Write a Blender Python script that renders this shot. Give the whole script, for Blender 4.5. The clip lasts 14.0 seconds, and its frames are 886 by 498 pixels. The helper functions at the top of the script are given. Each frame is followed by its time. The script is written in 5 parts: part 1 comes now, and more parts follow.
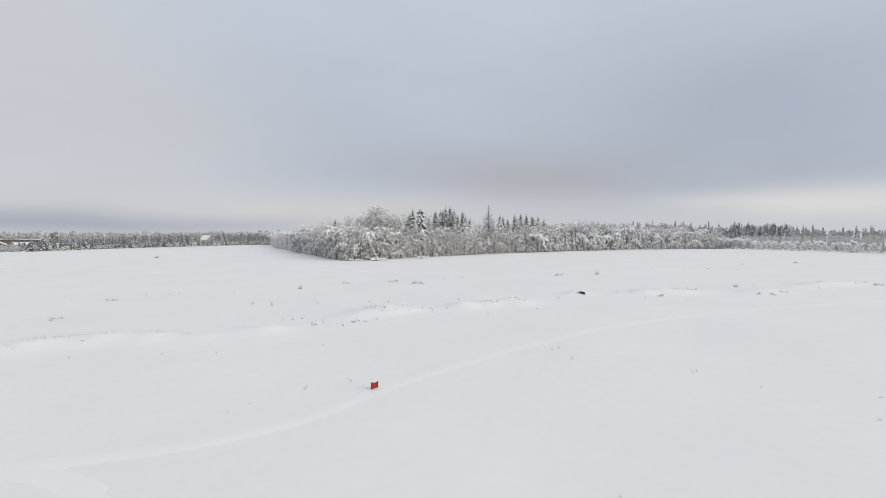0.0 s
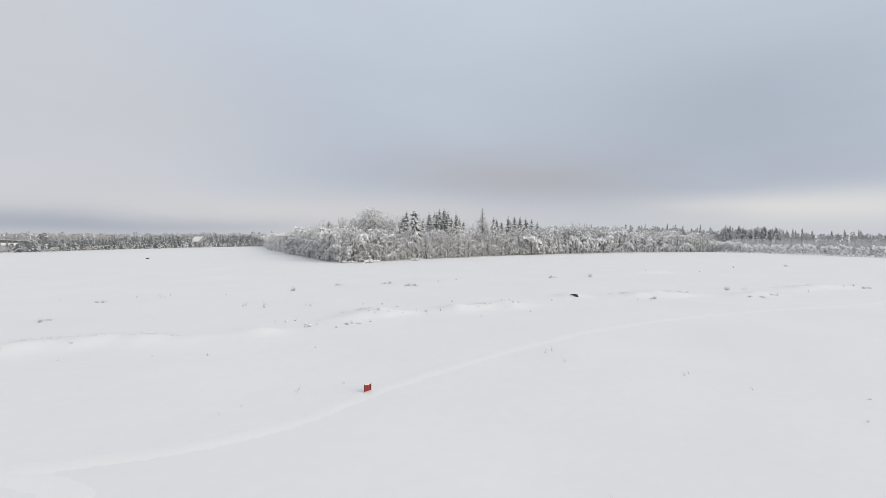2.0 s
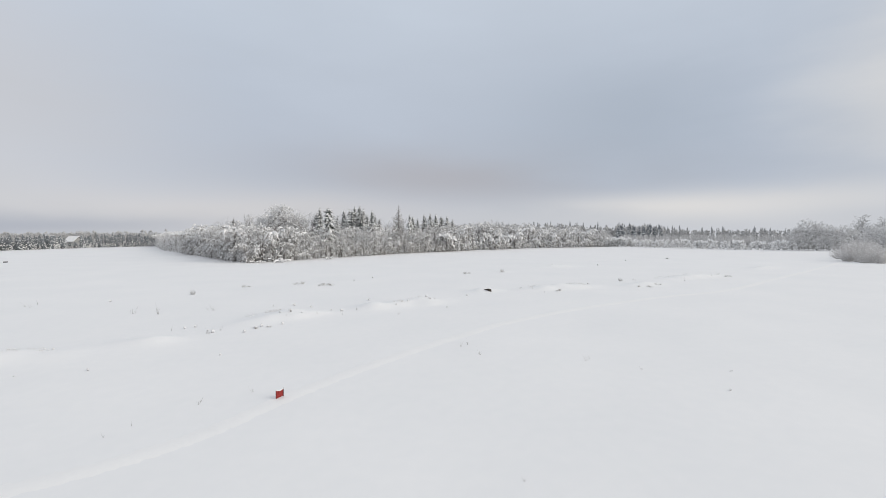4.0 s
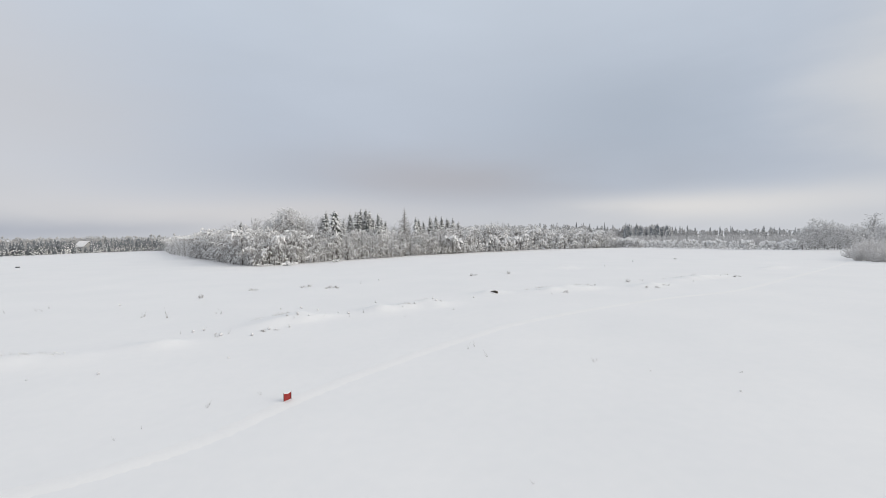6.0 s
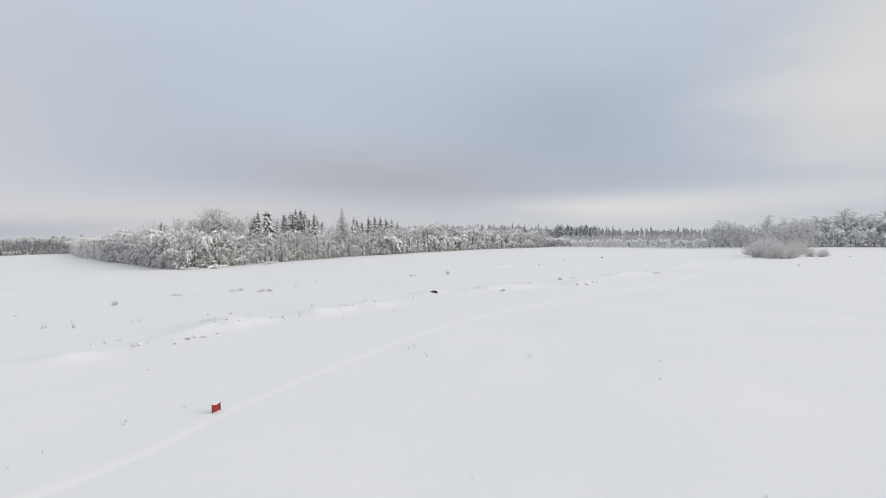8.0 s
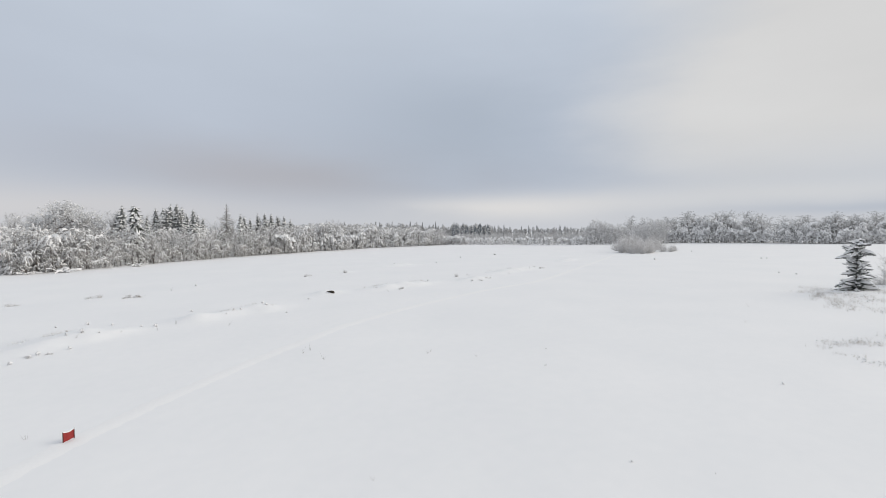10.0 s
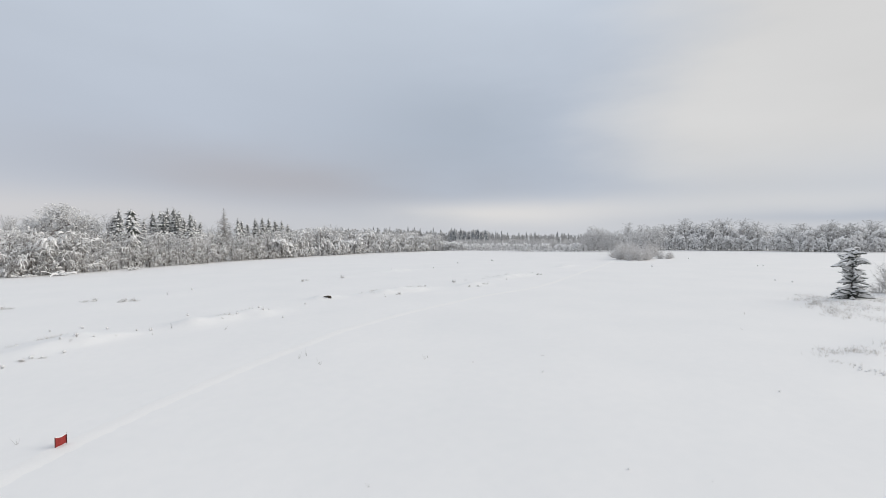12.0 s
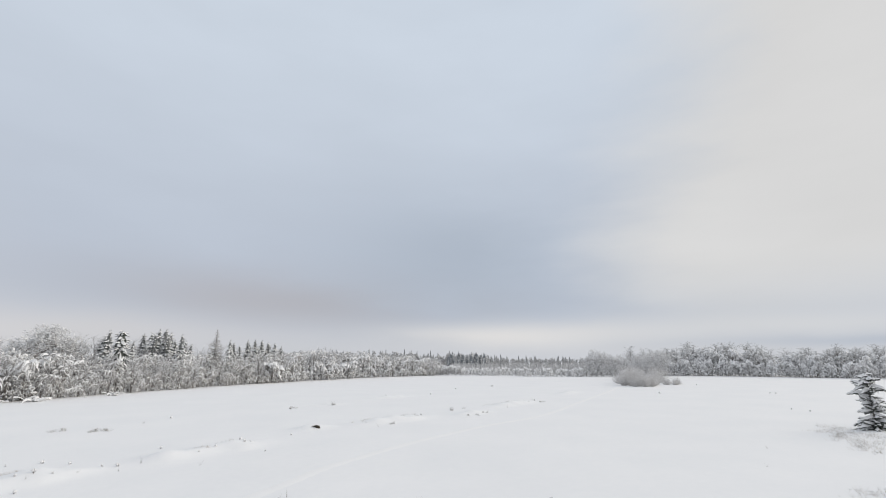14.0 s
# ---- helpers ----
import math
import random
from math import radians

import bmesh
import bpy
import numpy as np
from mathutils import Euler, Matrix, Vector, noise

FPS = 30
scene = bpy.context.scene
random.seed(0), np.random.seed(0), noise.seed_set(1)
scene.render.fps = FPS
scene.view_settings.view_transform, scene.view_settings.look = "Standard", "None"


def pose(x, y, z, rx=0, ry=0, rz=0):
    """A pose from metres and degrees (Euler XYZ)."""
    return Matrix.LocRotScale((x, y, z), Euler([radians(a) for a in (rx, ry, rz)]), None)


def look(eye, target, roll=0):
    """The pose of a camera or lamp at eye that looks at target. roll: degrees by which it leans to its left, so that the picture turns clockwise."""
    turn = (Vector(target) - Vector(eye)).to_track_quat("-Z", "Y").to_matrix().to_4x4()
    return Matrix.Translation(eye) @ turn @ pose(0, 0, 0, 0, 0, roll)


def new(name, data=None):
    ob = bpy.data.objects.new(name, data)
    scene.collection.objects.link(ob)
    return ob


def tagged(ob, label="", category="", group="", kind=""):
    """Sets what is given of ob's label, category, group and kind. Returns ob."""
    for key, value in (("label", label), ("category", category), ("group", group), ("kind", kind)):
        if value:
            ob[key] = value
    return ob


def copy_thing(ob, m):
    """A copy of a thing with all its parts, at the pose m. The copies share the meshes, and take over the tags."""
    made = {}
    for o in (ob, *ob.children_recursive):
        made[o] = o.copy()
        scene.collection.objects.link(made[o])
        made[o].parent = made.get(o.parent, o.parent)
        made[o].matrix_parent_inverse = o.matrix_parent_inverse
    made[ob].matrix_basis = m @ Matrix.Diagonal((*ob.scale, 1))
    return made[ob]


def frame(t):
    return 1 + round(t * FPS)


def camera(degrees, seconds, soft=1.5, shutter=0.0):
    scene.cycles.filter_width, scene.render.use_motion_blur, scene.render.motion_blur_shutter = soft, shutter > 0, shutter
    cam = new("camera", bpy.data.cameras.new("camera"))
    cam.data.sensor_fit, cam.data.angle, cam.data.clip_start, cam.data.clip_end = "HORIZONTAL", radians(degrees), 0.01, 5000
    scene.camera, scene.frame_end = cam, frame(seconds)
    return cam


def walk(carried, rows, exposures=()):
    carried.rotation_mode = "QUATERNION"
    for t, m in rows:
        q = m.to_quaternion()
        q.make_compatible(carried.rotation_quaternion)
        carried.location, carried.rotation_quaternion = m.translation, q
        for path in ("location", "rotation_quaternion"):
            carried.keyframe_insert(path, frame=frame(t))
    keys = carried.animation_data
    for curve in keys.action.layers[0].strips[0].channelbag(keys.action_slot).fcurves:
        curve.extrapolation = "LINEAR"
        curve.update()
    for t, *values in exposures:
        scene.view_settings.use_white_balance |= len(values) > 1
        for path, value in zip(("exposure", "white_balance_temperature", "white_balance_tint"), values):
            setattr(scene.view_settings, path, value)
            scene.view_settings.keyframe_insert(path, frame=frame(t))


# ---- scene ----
cam = camera(91.18, 14.0, soft=0.8)
PATH = [
    (0, 0, 0, 7.0, 88.01, -0.11, -0.08),
    (0.5, 0, 0, 7.0, 88.64, -0.16, 0.38),
    (1, 0, 0, 7.0, 88.19, -0.53, -0.12),
    (1.5, 0, 0, 7.0, 88.16, -0.50, -0.59),
    (2, 0, 0, 7.0, 88.31, -0.33, -0.89),
    (2.5, 0, 0, 7.0, 88.50, 0.02, -0.29),
    (3, 0, 0, 7.0, 88.26, -0.36, 0.29),
    (3.1, 0, 0, 7.0, 88.09, -0.30, 0.50),
    (3.2, 0, 0, 7.0, 87.99, -0.24, -0.60),
    (3.3, 0, 0, 7.0, 87.92, -0.18, -3.64),
    (3.4, 0, 0, 7.0, 87.78, -0.13, -7.34),
    (3.5, 0, 0, 7.0, 87.86, -0.07, -10.18),
    (3.6, 0, 0, 7.0, 87.92, -0.04, -11.57),
    (3.7, 0, 0, 7.0, 87.97, -0.02, -11.94),
    (5.8, 0, 0, 7.0, 88.11, 0.41, -11.16),
    (6, 0, 0, 7.0, 88.29, 0.46, -11.12),
    (6.1, 0, 0, 7.0, 88.27, 0.49, -11.30),
    (6.2, 0, 0, 7.0, 88.35, 0.53, -12.39),
    (6.3, 0, 0, 7.0, 88.35, 0.56, -14.33),
    (6.4, 0, 0, 7.0, 88.14, 0.59, -16.89),
    (6.5, 0, 0, 7.0, 88.09, 0.63, -19.19),
    (6.7, 0, 0, 7.0, 87.99, 0.47, -20.06),
    (7, 0, 0, 7.0, 88.34, 0.24, -19.58),
    (7.2, 0, 0, 7.0, 88.29, 0.32, -19.34),
    (9.1, 0, 0, 7.0, 88.29, 1.06, -19.44),
    (9.2, 0, 0, 7.0, 88.28, 1.11, -20.13),
    (9.3, 0, 0, 7.0, 88.13, 1.14, -22.99),
    (9.4, 0, 0, 7.0, 87.98, 1.19, -26.95),
    (9.5, 0, 0, 7.0, 87.94, 1.22, -30.15),
    (9.6, 0, 0, 7.0, 87.78, 1.11, -31.85),
    (9.7, 0, 0, 7.0, 87.78, 1.00, -32.22),
    (10, 0, 0, 7.0, 87.89, 0.66, -32.49),
    (10.5, 0, 0, 7.0, 88.26, 1.16, -33.02),
    (11, 0, 0, 7.0, 88.52, 0.76, -32.99),
    (11.5, 0, 0, 7.0, 88.36, 0.36, -33.08),
    (12, 0, 0, 7.0, 88.63, 0.26, -32.80),
    (12.3, 0, 0, 7.0, 88.46, 0.47, -32.67),
    (12.4, 0, 0, 7.0, 88.56, 0.55, -32.59),
    (12.5, 0, 0, 7.0, 90.54, 0.62, -32.42),
    (12.6, 0, 0, 7.0, 94.01, 0.52, -32.13),
    (12.7, 0, 0, 7.0, 98.17, 0.42, -32.23),
    (12.8, 0, 0, 7.0, 101.77, 0.33, -32.58),
    (12.9, 0, 0, 7.0, 103.36, 0.23, -32.55),
    (13, 0, 0, 7.0, 104.00, 0.14, -32.53),
    (13.5, 0, 0, 7.0, 104.43, 0.08, -32.97),
    (14, 0, 0, 7.0, 104.64, 0.07, -33.13),
]
walk(cam, [(t, pose(*r)) for t, *r in PATH], [(0.0, -0.03), (1.0, 0.0), (12.5, 0.0), (14.0, 0.035)])

# ---- light ----
SUN_AZ, SUN_EL = 112.0, 24.0


def sky_world():
    w = bpy.data.worlds.new("overcast_sky")
    scene.world = w
    w.use_nodes = True
    nt = w.node_tree
    N, K = nt.nodes, nt.links
    N.clear()

    def put(kind, **kw):
        n = N.new(kind)
        for k, v in kw.items():
            if k == "operation":
                n.operation = v
        return n

    def m(op, a, b=None, c=None, clamp=False):
        n = put("ShaderNodeMath", operation=op)
        n.use_clamp = clamp
        for i, v in enumerate((a, b, c)):
            if v is None:
                continue
            if isinstance(v, (int, float)):
                n.inputs[i].default_value = v
            else:
                K.new(v, n.inputs[i])
        return n.outputs[0]

    tc = N.new("ShaderNodeTexCoord")
    sep = N.new("ShaderNodeSeparateXYZ")
    K.new(tc.outputs["Generated"], sep.inputs[0])
    x, y, z = sep.outputs
    az = m("MULTIPLY", m("ARCTAN2", x, y), 57.2958)
    el = m("MULTIPLY", m("ARCSINE", z), 57.2958)
    el = m("MAXIMUM", el, 0.0)
    # slow waves in the cloud base
    comb = N.new("ShaderNodeCombineXYZ")
    K.new(m("MULTIPLY", az, 0.035), comb.inputs[0])
    K.new(m("MULTIPLY", el, 0.11), comb.inputs[1])
    nz = N.new("ShaderNodeTexNoise")
    nz.inputs["Scale"].default_value = 1.0
    nz.inputs["Detail"].default_value = 5.0
    nz.inputs["Roughness"].default_value = 0.5
    K.new(comb.outputs[0], nz.inputs["Vector"])
    wave = m("SUBTRACT", nz.outputs[0], 0.5)
    azw = m("ADD", az, m("MULTIPLY", wave, 22.0))
    elw = m("ADD", el, m("MULTIPLY", wave, 3.0))

    def hump(a0, e0, sa, se, lean=0.0):
        ea = m("DIVIDE", m("SUBTRACT", azw, a0), sa)
        ee = m("DIVIDE", m("SUBTRACT", m("ADD", elw, m("MULTIPLY", m("SUBTRACT", azw, a0), lean)), e0), se)
        q = m("ADD", m("MULTIPLY", ea, ea), m("MULTIPLY", ee, ee))
        return m("EXPONENT", m("MULTIPLY", q, -1.0))

    def step(v, lo, hi):
        n = N.new("ShaderNodeMapRange")
        n.interpolation_type = "SMOOTHSTEP"
        n.inputs[1].default_value, n.inputs[2].default_value = lo, hi
        K.new(v, n.inputs[0])
        return n.outputs[0]

    def mix(f, a, b):
        n = N.new("ShaderNodeMix")
        n.data_type = "RGBA"
        K.new(f, n.inputs[0])
        for i, v in ((6, a), (7, b)):
            if isinstance(v, tuple):
                n.inputs[i].default_value = (*v, 1)
            else:
                K.new(v, n.inputs[i])
        return n.outputs[2]

    col = mix(step(el, 6.0, 44.0), (0.482, 0.546, 0.634), (0.586, 0.668, 0.756))
    # the lighter cloud towards the hidden sun, and behind
    turn = m("SUBTRACT", azw, m("MULTIPLY", m("MAXIMUM", m("SUBTRACT", el, 12.0), 0.0), 0.4))
    side = step(m("ABSOLUTE", m("SUBTRACT", turn, 112.0)), 68.0, 46.0)
    col = mix(m("MULTIPLY", m("MULTIPLY", side, 0.95), step(el, -2.0, 12.0)), col, (0.674, 0.687, 0.680))
    # thinner cloud on the other side
    left = step(m("ADD", azw, m("MULTIPLY", el, 0.7)), 0.0, -32.0)
    col = mix(m("MULTIPLY", left, 0.75), col, (0.615, 0.635, 0.662))
    # dark bank
    col = mix(m("MULTIPLY", hump(14, 7.2, 22, 3.6, 0.03), 0.62), col, (0.42, 0.408, 0.42))
    col = mix(m("MULTIPLY", hump(34, 13.5, 17, 9.0), 0.6), col, (0.385, 0.455, 0.54))
    # light strip over the horizon
    col = mix(m("MULTIPLY", step(el, 4.6, 1.2), 0.7), col, (0.60, 0.625, 0.65))
    col = mix(m("MULTIPLY", hump(42, 3.4, 17, 1.5), 0.85), col, (0.735, 0.738, 0.725))
    col = mix(m("MULTIPLY", hump(72, 3.7, 15, 1.0), 0.4), col, (0.70, 0.715, 0.71))
    col = mix(m("MULTIPLY", hump(-12, 3.0, 24, 2.4), 0.85), col, (0.63, 0.638, 0.65))
    col = mix(m("MULTIPLY", hump(-41, 1.1, 23, 1.3), 0.95), col, (0.395, 0.435, 0.505))
    col = mix(m("MULTIPLY", hump(82, 1.9, 17, 0.6), 0.8), col, (0.44, 0.50, 0.58))
    gain = m("ADD", m("MULTIPLY", wave, 0.16), 1.0)
    bright = N.new("ShaderNodeVectorMath")
    bright.operation = "SCALE"
    K.new(col, bright.inputs[0])
    K.new(gain, bright.inputs[3])

    sky = N.new("ShaderNodeTexSky")
    sky.sky_type = "NISHITA"
    sky.sun_disc = False
    sky.sun_elevation, sky.sun_rotation = radians(SUN_EL), radians(SUN_AZ)
    bg1 = N.new("ShaderNodeBackground")
    K.new(sky.outputs[0], bg1.inputs[0])
    bg1.inputs[1].default_value = 0.05
    bg2 = N.new("ShaderNodeBackground")
    tint = N.new("ShaderNodeVectorMath")
    tint.operation = "MULTIPLY"
    tint.inputs[1].default_value = (1.024, 0.997, 0.997)
    K.new(bright.outputs[0], tint.inputs[0])
    K.new(tint.outputs[0], bg2.inputs[0])
    bg2.inputs[1].default_value = 1.0
    ms = N.new("ShaderNodeMixShader")
    ms.inputs[0].default_value = 0.97
    K.new(bg1.outputs[0], ms.inputs[1])
    K.new(bg2.outputs[0], ms.inputs[2])
    out = N.new("ShaderNodeOutputWorld")
    K.new(ms.outputs[0], out.inputs[0])


sky_world()
sd = bpy.data.lights.new("sun", "SUN")
sd.energy, sd.angle, sd.color = 1.35, radians(36), (1.0, 0.91, 0.79)
sun = new("sun", sd)
sa, se = radians(SUN_AZ), radians(SUN_EL)
sun.matrix_world = look((200 * math.sin(sa) * math.cos(se), 200 * math.cos(sa) * math.cos(se), 200 * math.sin(se)), (0, 0, 0))


# ---- materials ----
def material(name, dark, light, scale=4.0, fine=40.0, rough=0.8, bump=0.02, metal=0.0, by_object=0.0, stops=(0.3, 0.7)):
    """Two colours mixed by coarse and fine noise, with relief."""
    mt = bpy.data.materials.new(name)
    mt.use_nodes = True
    nt = mt.node_tree
    N, K = nt.nodes, nt.links
    b = N["Principled BSDF"]
    b.inputs["Roughness"].default_value, b.inputs["Metallic"].default_value = rough, metal
    tc = N.new("ShaderNodeNewGeometry")
    n1, n2 = N.new("ShaderNodeTexNoise"), N.new("ShaderNodeTexNoise")
    for n, s in ((n1, scale), (n2, fine)):
        n.inputs["Scale"].default_value, n.inputs["Detail"].default_value = s, 4.0
        K.new(tc.outputs["Position"], n.inputs["Vector"])
    mx = N.new("ShaderNodeMath")
    mx.operation = "MULTIPLY_ADD"
    mx.inputs[1].default_value = 0.35
    K.new(n2.outputs[0], mx.inputs[0])
    sc = N.new("ShaderNodeMath")
    sc.operation = "MULTIPLY"
    sc.inputs[1].default_value = 0.65
    K.new(n1.outputs[0], sc.inputs[0])
    K.new(sc.outputs[0], mx.inputs[2])
    fac = mx.outputs[0]
    if by_object:
        oi = N.new("ShaderNodeObjectInfo")
        ad = N.new("ShaderNodeMath")
        ad.operation = "MULTIPLY_ADD"
        ad.inputs[1].default_value = by_object
        K.new(oi.outputs["Random"], ad.inputs[0])
        K.new(fac, ad.inputs[2])
        fac = ad.outputs[0]
    r = N.new("ShaderNodeValToRGB")
    r.color_ramp.elements[0].position, r.color_ramp.elements[1].position = stops
    r.color_ramp.elements[0].color, r.color_ramp.elements[1].color = (*dark, 1), (*light, 1)
    K.new(fac, r.inputs[0])
    K.new(r.outputs[0], b.inputs["Base Color"])
    if bump:
        bp = N.new("ShaderNodeBump")
        bp.inputs["Distance"].default_value = bump
        bp.inputs["Strength"].default_value = 0.6
        K.new(mx.outputs[0], bp.inputs["Height"])
        K.new(bp.outputs[0], b.inputs["Normal"])
    return mt


M_SNOW = material("snow_field", (0.86, 0.868, 0.876), (0.908, 0.909, 0.911), 0.12, 1.6, 0.75, 0.05)
# packed trail snow; side light on its low berm painted in, paler and warmer
M_TRAIL = material("packed_snow_lit", (0.892, 0.893, 0.89), (0.932, 0.928, 0.92), 0.5, 7.0, 0.7, 0.03)
M_LOAD = material("snow_on_branches", (0.80, 0.805, 0.81), (0.90, 0.90, 0.90), 1.2, 9.0, 0.8, 0.02)
M_TWIG = material("frosted_twigs", (0.175, 0.158, 0.150), (0.46, 0.44, 0.425), 0.5, 5.0, 0.85, 0.0, by_object=0.12)
M_FROST = material("white_frosted_twigs", (0.60, 0.60, 0.605), (0.80, 0.80, 0.80), 0.4, 3.0, 0.85, 0.0)
M_SCRUB = material("hoar_twigs", (0.30, 0.29, 0.285), (0.58, 0.57, 0.56), 0.4, 6.0, 0.85, 0.0)
M_HOAR = material("hoar_frost", (0.40, 0.398, 0.40), (0.60, 0.60, 0.60), 0.3, 3.0, 0.85, 0.0)
M_RIME = material("rimed_twigs", (0.50, 0.49, 0.483), (0.76, 0.75, 0.742), 0.4, 3.0, 0.85, 0.0)
# needles of the distant conifers, the haze put in as paler blue-grey colour
M_FAR = material("hazy_far_needles", (0.20, 0.212, 0.218), (0.46, 0.472, 0.48), 0.15, 2.0, 0.85, 0.0)
M_BARK = material("birch_bark", (0.06, 0.055, 0.05), (0.30, 0.28, 0.26), 2.0, 9.0, 0.9, 0.02)
M_NEEDLE = material("spruce_needles", (0.026, 0.034, 0.028), (0.11, 0.12, 0.108), 1.4, 12.0, 0.8, 0.0, by_object=0.1)
M_SPRUCE = material("dusted_needles", (0.062, 0.072, 0.080), (0.25, 0.272, 0.292), 1.2, 7.0, 0.85, 0.0, by_object=0.12)
M_PINE = material("frosted_needles", (0.07, 0.078, 0.075), (0.30, 0.31, 0.305), 1.0, 8.0, 0.85, 0.0, by_object=0.1)
M_GRASS = material("dry_grass", (0.33, 0.29, 0.25), (0.64, 0.60, 0.55), 3.0, 20.0, 0.9, 0.0)
M_STALK = material("dark_stalks", (0.085, 0.066, 0.052), (0.27, 0.225, 0.185), 3.0, 20.0, 0.9, 0.0)
M_RED = material("red_cloth", (0.25, 0.018, 0.016), (0.37, 0.03, 0.026), 6.0, 60.0, 0.6, 0.004)
M_EDGE = material("dark_red_hem", (0.07, 0.012, 0.012), (0.12, 0.02, 0.02), 6.0, 60.0, 0.7, 0.0)
M_STAKE = material("weathered_stake", (0.20, 0.16, 0.11), (0.40, 0.33, 0.24), 6.0, 50.0, 0.8, 0.003)
M_LOG = material("dark_rotten_wood", (0.016, 0.013, 0.010), (0.075, 0.06, 0.045), 3.0, 25.0, 0.9, 0.02)
M_BOX = material("dark_painted_box", (0.035, 0.035, 0.04), (0.07, 0.07, 0.075), 2.0, 15.0, 0.6, 0.004)
M_BRICK = material("red_brown_wall", (0.10, 0.045, 0.035), (0.17, 0.075, 0.055), 1.0, 8.0, 0.85, 0.01)
M_PLASTER = material("pale_wall", (0.42, 0.42, 0.41), (0.56, 0.56, 0.54), 0.5, 6.0, 0.85, 0.01)
M_DARKWALL = material("grey_board_wall", (0.09, 0.088, 0.085), (0.16, 0.155, 0.15), 0.6, 6.0, 0.85, 0.01)
M_PANE = material("dark_window_pane", (0.03, 0.035, 0.04), (0.05, 0.055, 0.06), 0.5, 6.0, 0.15, 0.0)


# ---- mesh building ----
def unit(v):
    n = math.sqrt(v[0] * v[0] + v[1] * v[1] + v[2] * v[2]) or 1.0
    return (v[0] / n, v[1] / n, v[2] / n)


def cross(a, b):
    return (a[1] * b[2] - a[2] * b[1], a[2] * b[0] - a[0] * b[2], a[0] * b[1] - a[1] * b[0])


class Geo:
    """Triangles gathered for one part."""

    def __init__(self):
        self.v, self.f = [], []

    def rings(self, rows, closed=True, caps=True):
        """Joins rows of equally many points into a skin."""
        base, k = len(self.v), len(rows[0])
        for r in rows:
            self.v.extend(r)
        for i in range(len(rows) - 1):
            for j in range(k if closed else k - 1):
                a, b = base + i * k + j, base + i * k + (j + 1) % k
                self.f.append((a, b, b + k))
                self.f.append((a, b + k, a + k))
        if closed and caps and k > 2:
            e = base + (len(rows) - 1) * k
            for j in range(1, k - 1):
                self.f.append((base, base + j + 1, base + j))
                self.f.append((e, e + j, e + j + 1))

    def tube(self, pts, radii, sides=3, turn=0.0):
        rows = []
        for i, p in enumerate(pts):
            a, b = pts[max(i - 1, 0)], pts[min(i + 1, len(pts) - 1)]
            d = unit((b[0] - a[0], b[1] - a[1], b[2] - a[2]))
            s = unit(cross(d, (0, 0, 1) if abs(d[2]) < 0.95 else (1, 0, 0)))
            u = cross(s, d)
            rows.append([tuple(p[c] + radii[i] * (math.cos(turn + 2 * math.pi * j / sides) * s[c] + math.sin(turn + 2 * math.pi * j / sides) * u[c]) for c in range(3)) for j in range(sides)])
        self.rings(rows, caps=False)

    def ridge(self, pts, widths, heights, lift=0.0):
        """A load lying along a branch: flat below, crested above."""
        rows = []
        for i, p in enumerate(pts):
            a, b = pts[max(i - 1, 0)], pts[min(i + 1, len(pts) - 1)]
            d = unit((b[0] - a[0], b[1] - a[1], b[2] - a[2]))
            s = unit(cross(d, (0, 0, 1) if abs(d[2]) < 0.96 else (0.7, 0.7, 0)))
            w, h = widths[i] / 2, heights[i]
            rows.append([(p[0] - s[0] * w, p[1] - s[1] * w, p[2] + lift - 0.35 * h), (p[0] + s[0] * w, p[1] + s[1] * w, p[2] + lift - 0.35 * h), (p[0], p[1], p[2] + lift + h)])
        self.rings(rows)

    def blob(self, c, rx, ry, rz, rng):
        """A small uneven lump of eight faces."""
        base = len(self.v)
        t = rng.random() * 6.28
        ca, sa_ = math.cos(t), math.sin(t)
        for dx, dy, dz in ((1, 0, 0), (0, 1, 0), (-1, 0, 0), (0, -1, 0), (0, 0, 1), (0, 0, -1)):
            k = 0.75 + 0.5 * rng.random()
            px, py, pz = dx * rx * k, dy * ry * k, dz * rz * k
            self.v.append((c[0] + px * ca - py * sa_, c[1] + px * sa_ + py * ca, c[2] + pz))
        for a, b in ((0, 1), (1, 2), (2, 3), (3, 0)):
            self.f.append((base + a, base + b, base + 4))
            self.f.append((base + b, base + a, base + 5))

    def spike(self, p, q, r):
        """A thin three-sided needle from p to q."""
        d = unit((q[0] - p[0], q[1] - p[1], q[2] - p[2]))
        s = unit(cross(d, (0, 0, 1) if abs(d[2]) < 0.95 else (1, 0, 0)))
        u = cross(s, d)
        b = len(self.v)
        for k in range(3):
            a = 2.094 * k
            self.v.append(tuple(p[c] + r * (math.cos(a) * s[c] + math.sin(a) * u[c]) for c in range(3)))
        self.v.append(tuple(q))
        self.f += [(b, b + 1, b + 3), (b + 1, b + 2, b + 3), (b + 2, b, b + 3)]

    def box(self, x0, y0, z0, x1, y1, z1):
        self.rings([[(x0, y0, z), (x1, y0, z), (x1, y1, z), (x0, y1, z)] for z in (z0, z1)])

    def arrays(self):
        return np.array(self.v, dtype=np.float32), np.array(self.f, dtype=np.int32)


